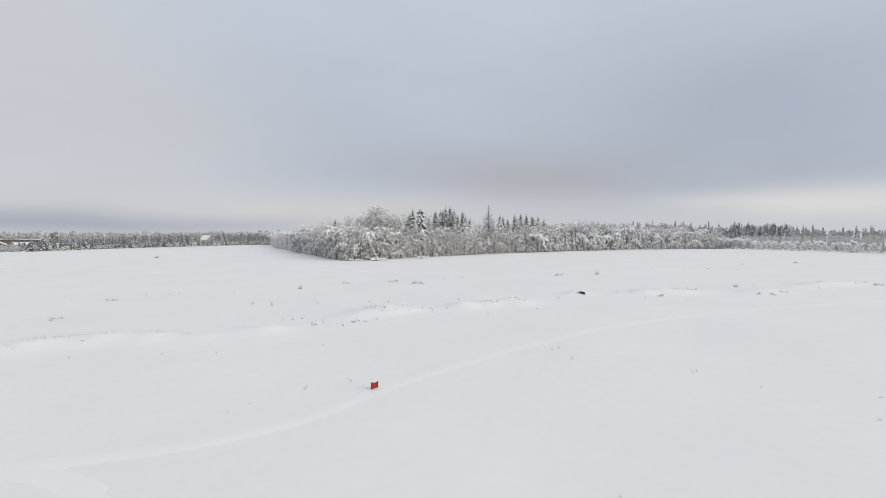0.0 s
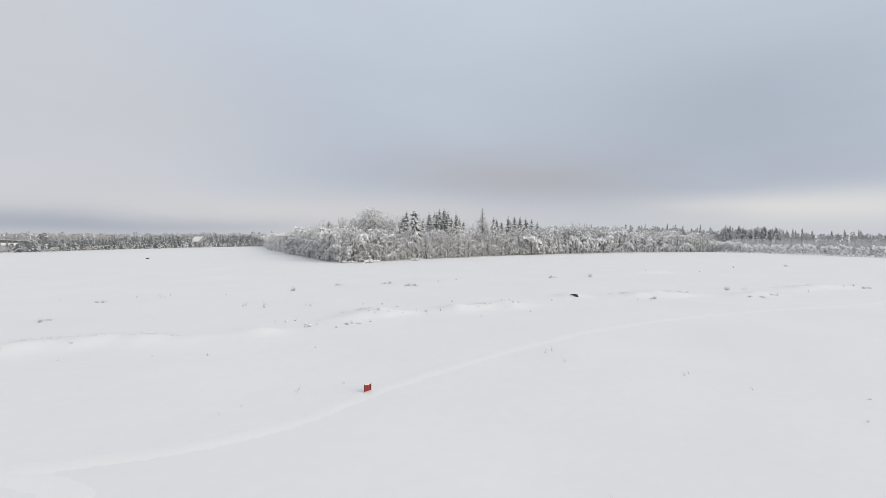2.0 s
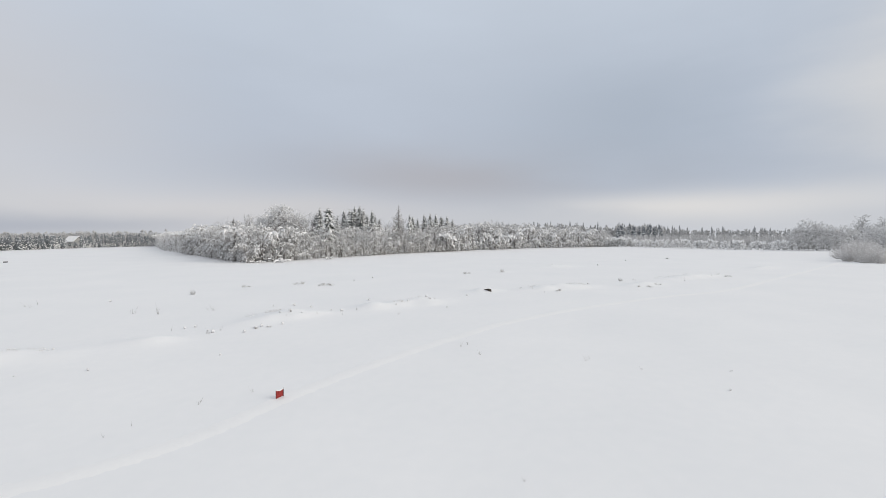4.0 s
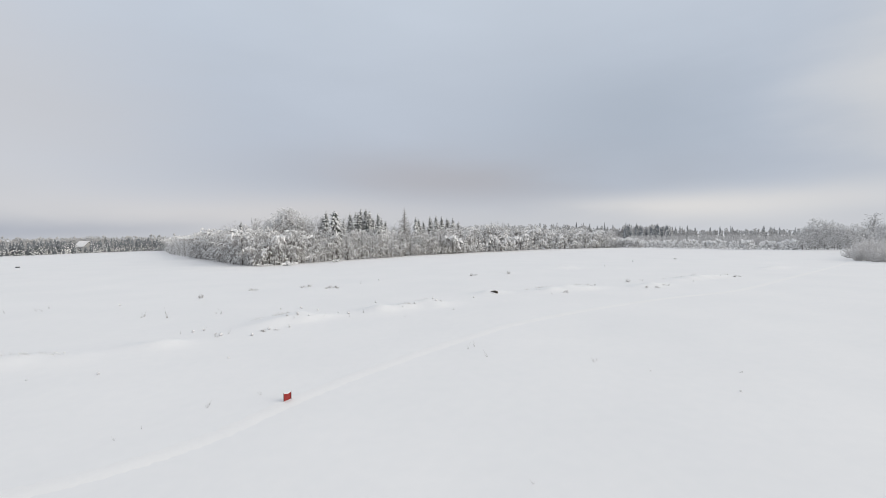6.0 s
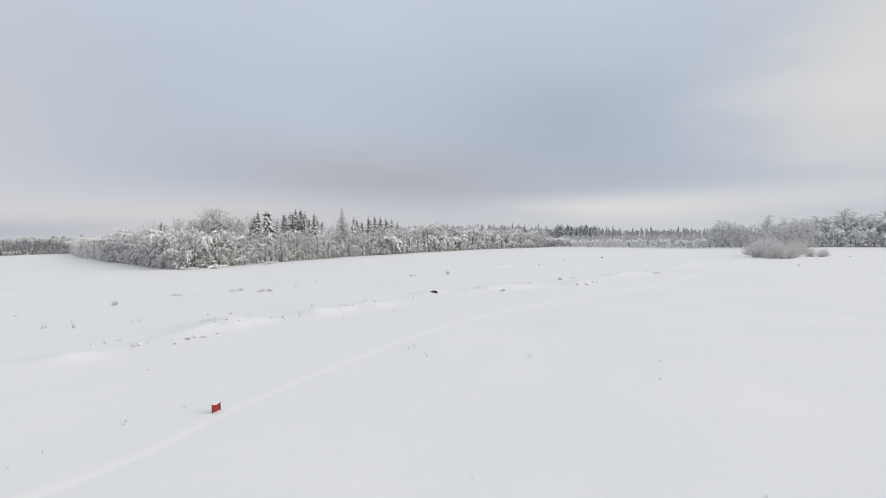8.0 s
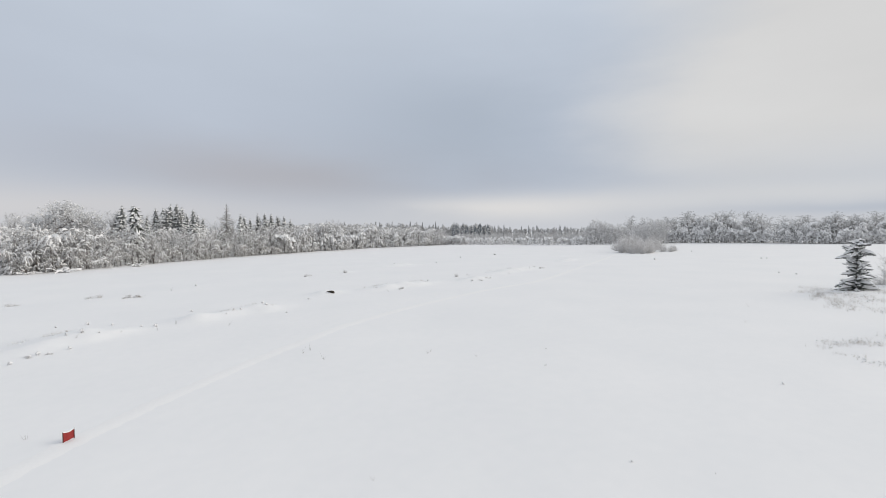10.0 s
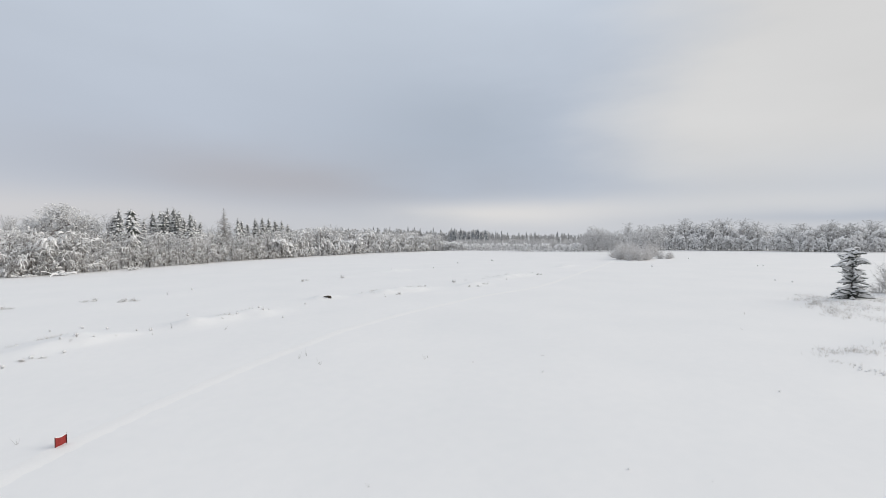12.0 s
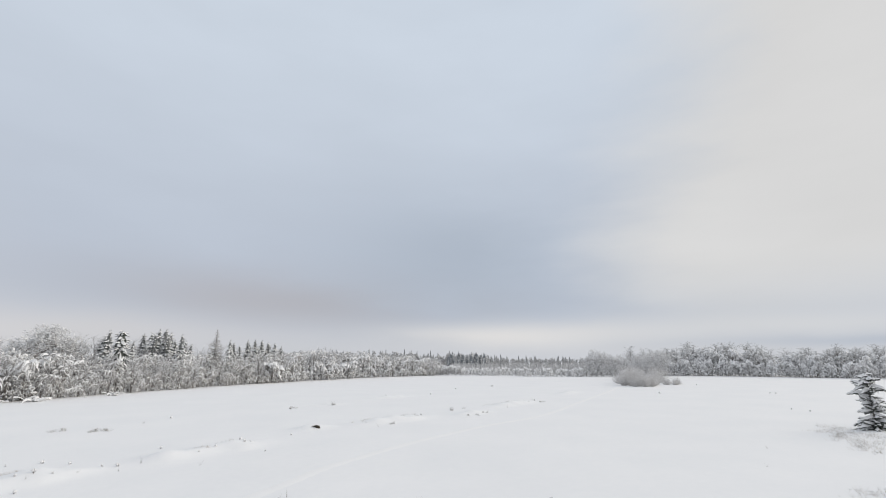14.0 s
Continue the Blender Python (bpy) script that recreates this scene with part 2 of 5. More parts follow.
def mesh_of(name, V, F, mats, index=None, smooth=False):
    me = bpy.data.meshes.new(name)
    me.vertices.add(len(V))
    me.vertices.foreach_set("co", np.ascontiguousarray(V, dtype=np.float32).ravel())
    me.loops.add(len(F) * 3)
    me.loops.foreach_set("vertex_index", np.ascontiguousarray(F, dtype=np.int32).ravel())
    me.polygons.add(len(F))
    me.polygons.foreach_set("loop_start", np.arange(0, len(F) * 3, 3, dtype=np.int32))
    for mt in mats:
        me.materials.append(mt)
    if index is not None:
        me.polygons.foreach_set("material_index", np.ascontiguousarray(index, dtype=np.int32))
    me.update(calc_edges=True)
    me.polygons.foreach_set("use_smooth", [smooth] * len(F))
    return me


def part(name, geo, mt, parent=None, label="", smooth=False):
    V, F = geo.arrays()
    ob = new(name, mesh_of(name, V, F, [mt], smooth=smooth))
    ob.parent = parent
    return tagged(ob, label) if label else ob


JOINED = ("crown", "snow_cover", "frost_cover", "brushwood", "dry_grass", "needles", "snow_dust")


def thing(name, parts, label, category, group="", kind="", at=None):
    """An empty at the base with its parts: (name, geo, material) each."""
    top = new(name)
    top.empty_display_size = 0.2
    for p in parts:
        if p[1].f:
            o = part(p[0], p[1], p[2], top, p[3] if len(p) > 3 else "")
            if p[0] in JOINED:
                tagged(o, kind="stuff")
    tagged(top, label, category, group, kind)
    if at is not None:
        top.matrix_basis = at
    return top


def scatter(name, variants, places, mats, label, category):
    """One mesh of many far plants. variants: lists of (V, F, material index); places: x, y, z, turn, scale, height scale."""
    VV, FF, II, base = [], [], [], 0
    for i, (x, y, z, t, s, sz) in enumerate(places):
        for V, F, mi in variants[i % len(variants)]:
            c, sn = math.cos(t), math.sin(t)
            W = np.empty_like(V)
            W[:, 0] = (V[:, 0] * c - V[:, 1] * sn) * s + x
            W[:, 1] = (V[:, 0] * sn + V[:, 1] * c) * s + y
            W[:, 2] = V[:, 2] * sz + z
            VV.append(W)
            FF.append(F + base)
            II.append(np.full(len(F), mi))
            base += len(V)
    me = mesh_of(name, np.concatenate(VV), np.concatenate(FF), mats, np.concatenate(II))
    return tagged(new(name, me), label, category, kind="stuff")


# ---- ground ----
# x, y, half width along the bank, half width across, height, turn in degrees
MOUNDS = [
    (-5.2, 38.6, 2.4, 1.7, 0.6, 18), (-7.4, 35.8, 1.5, 1.2, 0.3, 10), (-6.3, 37.0, 0.9, 0.7, 0.2, 0), (-4.4, 36.9, 0.8, 0.6, 0.2, 20), (-3.0, 38.4, 0.9, 0.6, 0.18, 40), (2.1, 41.0, 1.8, 1.6, 0.6, 10), (6.6, 43.4, 2.8, 1.5, 0.55, 15), (4.3, 41.6, 0.9, 0.7, 0.2, 0), (7.6, 41.9, 1.0, 0.7, 0.2, 15),
    (26.0, 51.4, 5.2, 1.8, 0.65, 14), (23.0, 49.6, 1.1, 0.8, 0.2, 10), (28.4, 50.4, 1.2, 0.8, 0.22, 20), (-12.8, 31.0, 1.6, 1.1, 0.45, 0), (-20.5, 28.4, 4.6, 1.6, 0.48, 4), (-27.0, 26.0, 4.5, 1.5, 0.42, 25),
    (39.0, 52.4, 3.0, 1.4, 0.55, 15), (53.0, 59.4, 6.0, 1.6, 0.65, 18), (42.5, 84.5, 5.0, 1.5, 0.5, 5), (16.0, 50.6, 1.7, 1.2, 0.55, 0),
    (82.0, 73.0, 5.0, 1.6, 0.5, 25), (26.8, 76.6, 2.4, 1.2, 0.3, 5),
]
TRAIL = [(-22, 9.4), (-17, 11.4), (-13.0, 12.6), (-11.0, 13.15), (-8.8, 13.8), (-6.6, 14.9), (-4.9, 16.3), (-3.1, 18.6), (-0.9, 21.1), (2.3, 24.1), (6.1, 27.4), (8.2, 29.1), (11.3, 31.6), (17.3, 34.9), (22.0, 37.4), (33.0, 41.7), (46.0, 45.5), (60.9, 53.3), (83.0, 65.0), (107.3, 78.5), (124, 88)]
SPUR = [(-14.6, 12.5), (-13.0, 12.5), (-11.8, 12.3), (-10.9, 12.05), (-10.2, 11.77), (-9.6, 11.45), (-9.1, 11.0), (-8.5, 10.2)]


def smooth_line(pts, n):
    """Catmull-Rom through the points."""
    out = []
    P = [np.array(p, float) for p in pts]
    for i in range(len(P) - 1):
        a, b, c, d = P[max(i - 1, 0)], P[i], P[i + 1], P[min(i + 2, len(P) - 1)]
        for k in range(n):
            t = k / n
            out.append(0.5 * (2 * b + (c - a) * t + (2 * a - 5 * b + 4 * c - d) * t * t + (3 * b - a - 3 * c + d) * t ** 3))
    out.append(P[-1])
    return np.array(out)


def height(x, y):
    """The snow surface."""
    x, y = np.asarray(x, float), np.asarray(y, float)
    r = np.hypot(x, y)
    z = 0.03 * np.sin(x * 0.31 + 0.4 * np.sin(y * 0.23)) * np.sin(y * 0.27 + 1.0) + 0.010 * np.sin(x * 0.9 + y * 0.5) * np.sin(y * 1.1 - x * 0.3)
    z = z + 0.10 * np.sin(x * 0.06 + 1.3) * np.sin(y * 0.05 + 0.4)
    u, v = 0.80 * x + 0.60 * y, -0.60 * x + 0.80 * y
    z = z + 0.013 * np.sin(v * 1.25 + 0.8 * np.sin(u * 0.11) + 0.5 * np.sin(u * 0.043 + 1.0)) * (0.5 + 0.5 * np.sin(u * 0.17 + v * 0.23)) * np.clip(1.2 - r / 60, 0, 1)
    z = z * np.clip(1.4 - r / 160, 0.25, 1)
    for mx, my, a, b, h, t in MOUNDS:
        c, s = math.cos(radians(t)), math.sin(radians(t))
        u, v = (x - mx) * c + (y - my) * s, -(x - mx) * s + (y - my) * c
        g = np.exp(-(u / a) ** 2 - (v / b) ** 2)
        z = z + h * g * (0.85 + 0.15 * np.sin(u * 2.1 + mx))
    # low bank with the spruce
    z = z + 0.55 * np.exp(-((x - 66) / 16) ** 2 - ((y - 13) / 4.5) ** 2)
    z = z + 0.4 * np.exp(-((x - 38) / 7) ** 2 - ((y - 7.2) / 1.8) ** 2)
    return z


def hz(x, y):
    return float(height(x, y))


def axis(lo, hi, step, far):
    core = list(np.arange(lo, hi + step / 2, step))
    a, s = [lo], step
    while a[-1] > -far:
        s *= 1.16
        a.append(a[-1] - s)
    b, s = [core[-1]], step
    while b[-1] < far:
        s *= 1.16
        b.append(b[-1] + s)
    return np.array(a[:0:-1] + core + b[1:])


xs, ys = axis(-46, 92, 0.6, 4200), axis(4, 92, 0.5, 4200)
X, Y = np.meshgrid(xs, ys)
V = np.stack([X, Y, height(X, Y)], -1).reshape(-1, 3)
nx, ny = len(xs), len(ys)
I = (np.arange(ny - 1)[:, None] * nx + np.arange(nx - 1)[None, :]).ravel()
F = np.concatenate([np.stack([I, I + 1, I + nx + 1], -1), np.stack([I, I + nx + 1, I + nx], -1)])
tagged(new("ground", mesh_of("ground", V, F, [M_SNOW], smooth=True)), "wide field of untouched grey-white snow with low drifts", "snow field", kind="structure")


def trail(name, pts, half, label, n=26):
    line = smooth_line(pts, n)
    rng = random.Random(5)
    rows = []
    prof = ((-2.6, -0.02), (-1.6, 0.0), (-0.6, 0.018), (0.5, 0.020), (1.6, 0.002), (2.6, -0.02))
    for i, p in enumerate(line):
        d = line[min(i + 1, len(line) - 1)] - line[max(i - 1, 0)]
        d = d / np.linalg.norm(d)
        s = np.array([d[1], -d[0]])
        row = []
        for u, h in prof:
            q = p + s * u * half * (1.0 + 0.12 * math.sin(0.9 * i + u) * math.sin(0.23 * i))
            row.append((q[0], q[1], hz(q[0], q[1]) + h + 0.006 * (rng.random() - 0.5)))
        rows.append(row)
    g = Geo()
    g.rings(rows, closed=False)
    V, F = g.arrays()
    return tagged(new(name, mesh_of(name, V, F[:, ::-1], [M_TRAIL], smooth=True)), label, "trail", kind="structure")


trail("ski_trail", TRAIL, 0.27, "narrow packed ski trail winding across the snow")
trail("ski_trail_spur", SPUR, 0.25, "short curved ski track beside the main trail", 6)


# ---- trees ----
def arc(p, az, el0, el1, length, n):
    """Points of a branch that sets out at el0 and ends at el1 degrees."""
    pts = [tuple(p)]
    for i in range(n):
        e = radians(el0 + (el1 - el0) * (i + 0.5) / n)
        s = length / n
        a = pts[-1]
        pts.append((a[0] + s * math.cos(e) * math.cos(az), a[1] + s * math.cos(e) * math.sin(az), a[2] + s * math.sin(e)))
    return pts


def conifer(seed, h, r, whorls, n, snow_amt=0.6, power=0.75, bare=0.05, droop=0.5, wide=0.42):
    """A dense spruce of ragged skirts. Gives trunk, needles, snow."""
    rng = random.Random(seed)
    trunk, need, snow = Geo(), Geo(), Geo()
    trunk.tube([(0, 0, -0.2), (0.02, 0, h * 0.5), (0, 0.02, h * 0.98)], [0.016 * h, 0.010 * h, 0.002 * h], 5)
    step = h * (1 - bare) / whorls
    for i in range(whorls):
        u = bare + (1 - bare) * (i + 0.35) / whorls
        rad = (r * (1 - u) ** power + 0.05 * r) * rng.uniform(0.82, 1.15)
        z0, t0 = h * u, rng.random() * 6.28
        ox, oy = rng.uniform(-0.06, 0.06) * r, rng.uniform(-0.06, 0.06) * r
        m = max(5, round(n * (0.6 + 0.4 * (1 - u))))
        base = len(need.v)
        need.v.append((ox, oy, min(z0 + 1.25 * step + 0.15 * rad, h)))
        need.v.append((ox, oy, z0 - 0.1 * step))
        tips = []
        for j in range(m):
            a = t0 + 6.283 * (j + rng.uniform(-0.25, 0.25)) / m
            L = rad * rng.uniform(0.72, 1.2)
            zt = z0 - droop * L * rng.uniform(0.5, 1.2)
            tips.append((a, L, zt))
            need.v.append((ox + L * math.cos(a), oy + L * math.sin(a), zt))
            b = a + 3.1416 / m
            q = L * rng.uniform(0.45, 0.68)
            need.v.append((ox + q * math.cos(b), oy + q * math.sin(b), z0 - 0.25 * droop * q + 0.12 * step))
        for j in range(2 * m):
            p, q = base + 2 + j, base + 2 + (j + 1) % (2 * m)
            need.f += [(base, p, q), (base + 1, q, p)]
        for a, L, zt in tips:
            if rng.random() < snow_amt:
                s0, s1 = rng.uniform(0.15, 0.4), rng.uniform(0.75, 1.02)
                top = z0 + 0.55 * step
                pts = [(ox + L * s * math.cos(a), oy + L * s * math.sin(a), top + (zt - top) * s + 0.04 + 0.05 * L) for s in (s0, 0.5 * (s0 + s1), s1)]
                w = [wide * L * rng.uniform(0.5, 1.0), wide * L * rng.uniform(0.8, 1.2), wide * L * rng.uniform(0.3, 0.7)]
                snow.ridge(pts, w, [0.32 * q + 0.02 for q in w], 0.0)
    return trunk, need, snow


def spruce(seed, h, r, whorls, boughs, snow_amt=0.7, segs=3, fingers=2, bare=0.06, droop=1.0, power=0.85, body=0.30):
    """A spruce with drooping boughs. Gives trunk, needles, snow."""
    rng = random.Random(seed)
    trunk, need, snow = Geo(), Geo(), Geo()
    trunk.tube([(0, 0, 0), (0.02, 0, h * 0.5), (0, 0.02, h)], [0.02 * h, 0.012 * h, 0.002 * h], 6)
    for i in range(whorls):
        u = bare + (0.99 - bare) * (i + 0.5) / whorls
        rad = r * (1 - u) ** power + 0.03 * r
        n = max(3, round(boughs * (0.55 + 0.45 * (1 - u))))
        for j in range(n):
            L = rad * rng.uniform(0.7, 1.15)
            az = 6.283 * (j + rng.uniform(-0.35, 0.35)) / n + i * 1.1
            e0 = 28 - 45 * (1 - u) * droop + rng.uniform(-8, 8)
            pts = arc((0, 0, h * u + rng.uniform(-0.3, 0.3) * h / whorls), az, e0, e0 - 28 * droop + rng.uniform(-6, 12), L, segs)
            wd = [body * L * (0.55, 1.0, 0.85, 0.25)[min(3, round(3 * k / segs))] for k in range(segs + 1)]
            need.ridge(pts, wd, [0.22 * w for w in wd], -0.03)
            ca, sa_ = math.cos(az), math.sin(az)
            for k in range(1, segs + 1):
                for side in (-1, 1):
                    for f in range(fingers):
                        t = (f + rng.random()) / fingers
                        a, b = pts[k - 1], pts[k]
                        p = tuple(a[c] + (b[c] - a[c]) * t for c in range(3))
                        ln = L * rng.uniform(0.16, 0.34) * (1.15 - 0.6 * k / segs)
                        q = (p[0] + ln * (0.75 * ca - side * 0.75 * sa_), p[1] + ln * (0.75 * sa_ + side * 0.75 * ca), p[2] - ln * rng.uniform(0.25, 0.7))
                        need.spike(p, q, 0.035 * L + 0.012)
            if rng.random() < snow_amt:
                k0 = 0 if rng.random() < 0.6 else 1
                sp = pts[k0:]
                ws = [w * rng.uniform(0.65, 1.05) for w in wd[k0:]]
                snow.ridge(sp, ws, [0.34 * w + 0.012 for w in ws], 0.02 + 0.03 * L)
            if rng.random() < snow_amt * 0.5:
                c = pts[segs - 1]
                s = 0.13 * L
                snow.blob((c[0], c[1], c[2] + 0.06 * L), s * 1.3, s, s * 0.6, rng)
    return trunk, need, snow


def colony(seed, h, r, n, z0, lobes=7, snow_amt=0.5, load=0.12, fine=4, thick=0.02, low=0.0, reach=0.10):
    """A broad crown grown towards points in uneven lobes. Gives trunk, branches, snow."""
    rng = random.Random(seed)
    trunk, wood, snow = Geo(), Geo(), Geo()
    zc, rz = (z0 + h) / 2, (h - z0) / 2
    heads = []
    for i in range(lobes):
        a, e = 6.283 * (i + rng.uniform(-0.3, 0.3)) / lobes, rng.uniform(-0.7, 1.0)
        q = math.cos(e * 1.2) * 0.62
        heads.append((q * r * math.cos(a), q * r * math.sin(a), zc + 0.62 * rz * math.sin(e * 1.4), rng.uniform(0.30, 0.46)))
    heads.append((0, 0, zc + 0.55 * rz, 0.45))
    P = [(0.02 * k, 0.0, max(z0, 0.05) * (k + 1) / 3) for k in range(3)]
    first = len(P)
    while len(P) < n:
        c = rng.choice(heads)
        p = (rng.gauss(c[0], c[3] * 0.62 * r), rng.gauss(c[1], c[3] * 0.62 * r), rng.gauss(c[2], c[3] * 0.72 * rz))
        if low < p[2] < h and (p[0] ** 2 + p[1] ** 2) / (1.1 * r) ** 2 + (p[2] - zc) ** 2 / (1.02 * rz) ** 2 < 1:
            P.append(p)
    A = np.array(P)
    root = np.array([0, 0, z0 * 0.6])
    D = np.linalg.norm(A - root, axis=1)
    D[:first] = np.arange(first) * 1e-4
    order = np.argsort(D)
    mum, weight = [0] * n, [1] * n
    for k in range(1, n):
        i = order[k]
        d = np.linalg.norm(A[order[:k]] - A[i], axis=1) + 0.25 * np.maximum(0, A[order[:k], 2] - A[i, 2])
        mum[i] = int(order[int(np.argmin(d))])
    for k in range(n - 1, 0, -1):
        weight[mum[order[k]]] += weight[order[k]]
    trunk.tube([(0, 0, -0.2), (0.05, 0, z0 * 0.5), (0.02, 0.04, z0)], [0.35 * thick * math.sqrt(n), 0.3 * thick * math.sqrt(n), 0.22 * thick * math.sqrt(n)], 6)
    for k in range(1, n):
        i = int(order[k])
        p, q = P[mum[i]], P[i]
        t = thick * math.sqrt(weight[i])
        mid = tuple((p[c] + q[c]) / 2 + rng.uniform(-0.06, 0.06) * r for c in range(3))
        if weight[i] < 3:
            wood.spike(p, q, t)
        else:
            wood.tube([p, mid, q], [t * 1.1, t, 0.7 * t], 3)
        if rng.random() < snow_amt:
            w = [load * rng.uniform(0.7, 1.5) for _ in range(3)]
            snow.ridge([mid, tuple((mid[c] + q[c]) / 2 for c in range(3)), q], w, [0.6 * a for a in w], t)
        for j in range(fine):
            a, e = math.atan2(q[1], q[0]) + rng.uniform(-1.6, 1.6), rng.uniform(-0.5, 1.2)
            L = reach * h * rng.uniform(0.5, 1.3)
            e2 = (q[0] + L * math.cos(e) * math.cos(a), q[1] + L * math.cos(e) * math.sin(a), min(q[2] + L * math.sin(e), h))
            wood.spike(q, e2, 0.55 * thick)
            if rng.random() < snow_amt:
                m2 = tuple((q[c] + 2 * e2[c]) / 3 for c in range(3))
                s = load * rng.uniform(0.5, 1.0)
                snow.blob((m2[0], m2[1], m2[2] + 0.3 * s), 1.5 * s, s, 0.8 * s, rng)
    return trunk, wood, snow


def laden(seed, h, r, n, L, w, stems=4, fork=0.0, fringe=5, low=0.2, cover=0.7, thick=0.03, rise=(10, 70), droop=(-90, -55), spread=0.25, hang=True, arch=0.2):
    """A leafless tree of several leaning stems, hung all over with arching snow-laden sprays. Gives trunk, branches, snow."""
    rng = random.Random(seed)
    trunk, wood, snow = Geo(), Geo(), Geo()
    t0 = rng.random() * 6.28
    poles = []
    for k in range(stems):
        a = t0 + 6.283 * (k + rng.uniform(-0.35, 0.35)) / stems
        out = r * rng.uniform(0.25, 1.1)
        up = h * (1.0 - 0.35 * (out / r) ** 2) * rng.uniform(0.75, 1.0)
        sway = rng.uniform(-0.15, 0.15) * r
        poles.append((a, out, up, sway))

    def at(pole, u):
        a, out, up, sway = pole
        o, z = out * (0.2 * u + 0.8 * u * u), fork * h + (up - fork * h) * math.sin(1.62 * u)
        side = sway * math.sin(5 * u)
        return (o * math.cos(a) - side * math.sin(a), o * math.sin(a) + side * math.cos(a), z)

    if fork:
        trunk.tube([(0, 0, -0.2), (0.03 * r, 0, fork * h * 0.6), (0, 0, fork * h * 1.05)], [0.013 * h, 0.011 * h, 0.009 * h], 6)
    for p in poles:
        trunk.tube([at(p, k / 5) for k in range(5)], [max(thick * 0.5, 0.0055 * h * (1.0 - 0.85 * k / 4)) for k in range(5)], 4)
    for i in range(n):
        u = low + (1 - low) * (i + rng.random()) / n
        p = poles[rng.randrange(stems)]
        c, az = at(p, u), rng.random() * 6.283
        q = spread * r * rng.random() * (1.2 - 0.7 * u)
        a = (c[0] + q * math.cos(az), c[1] + q * math.sin(az), c[2] + rng.uniform(-0.1, 0.25) * q)
        wood.spike(at(p, max(0.0, u - 0.1)), a, thick)
        ll = L * rng.uniform(0.5, 1.35) * (1.1 - 0.3 * u)
        pts = arc(a, az + rng.uniform(-0.6, 0.6), rng.uniform(*rise), rng.uniform(*droop), ll, 4)
        wood.spike(pts[0], pts[2], 0.8 * thick)
        wood.spike(pts[2], pts[4], 0.6 * thick)
        whole = rng.random() < arch
        if whole:
            b = w * rng.choice((0.5, 0.7, 1.0))
            ws = [b * 0.5, b, b * 0.9, b * 0.3]
            snow.ridge(pts[1:], ws, [0.55 * c for c in ws], 0.03)
        for k in range(4):
            if not whole and rng.random() < cover:
                b = w * rng.choice((0.4, 0.6, 0.8, 1.0, 1.4)) * (0.6, 1.0, 0.9, 0.5)[k]
                p0, p1 = pts[k], pts[k + 1]
                q0 = tuple(p0[c] + rng.uniform(-0.2, 0.2) * w for c in range(3))
                q1 = tuple(p1[c] + (p1[c] - p0[c]) * rng.uniform(-0.3, 0.4) + rng.uniform(-0.2, 0.2) * w for c in range(3))
                snow.spike(q0, q1, 0.5 * b) if k % 2 else snow.spike(q1, q0, 0.5 * b)
        for j in range(fringe):
            t = pts[rng.randrange(0, 5)]
            tw = arc(t, az + rng.uniform(-2.2, 2.2), rng.uniform(-30, 45), rng.uniform(-95, -50) if hang else rng.uniform(0, 70), ll * rng.uniform(0.25, 0.6), 2)
            wood.spike(tw[0], tw[2], 0.6 * thick)
            if rng.random() < 0.7 * cover:
                k = 0.12 * w
                snow.spike((tw[0][0], tw[0][1], tw[0][2] + k), (tw[2][0], tw[2][1], tw[2][2] + k), w * rng.uniform(0.12, 0.27))
    k = h / max(v[2] for v in wood.v)
    for g in (trunk, wood, snow):
        g.v = [(v[0], v[1], max(v[2], 0.02) * k) for v in g.v]
    trunk.v = [(v[0], v[1], v[2] if v[2] > 0.1 else -0.2) for v in trunk.v]
    return trunk, wood, snow


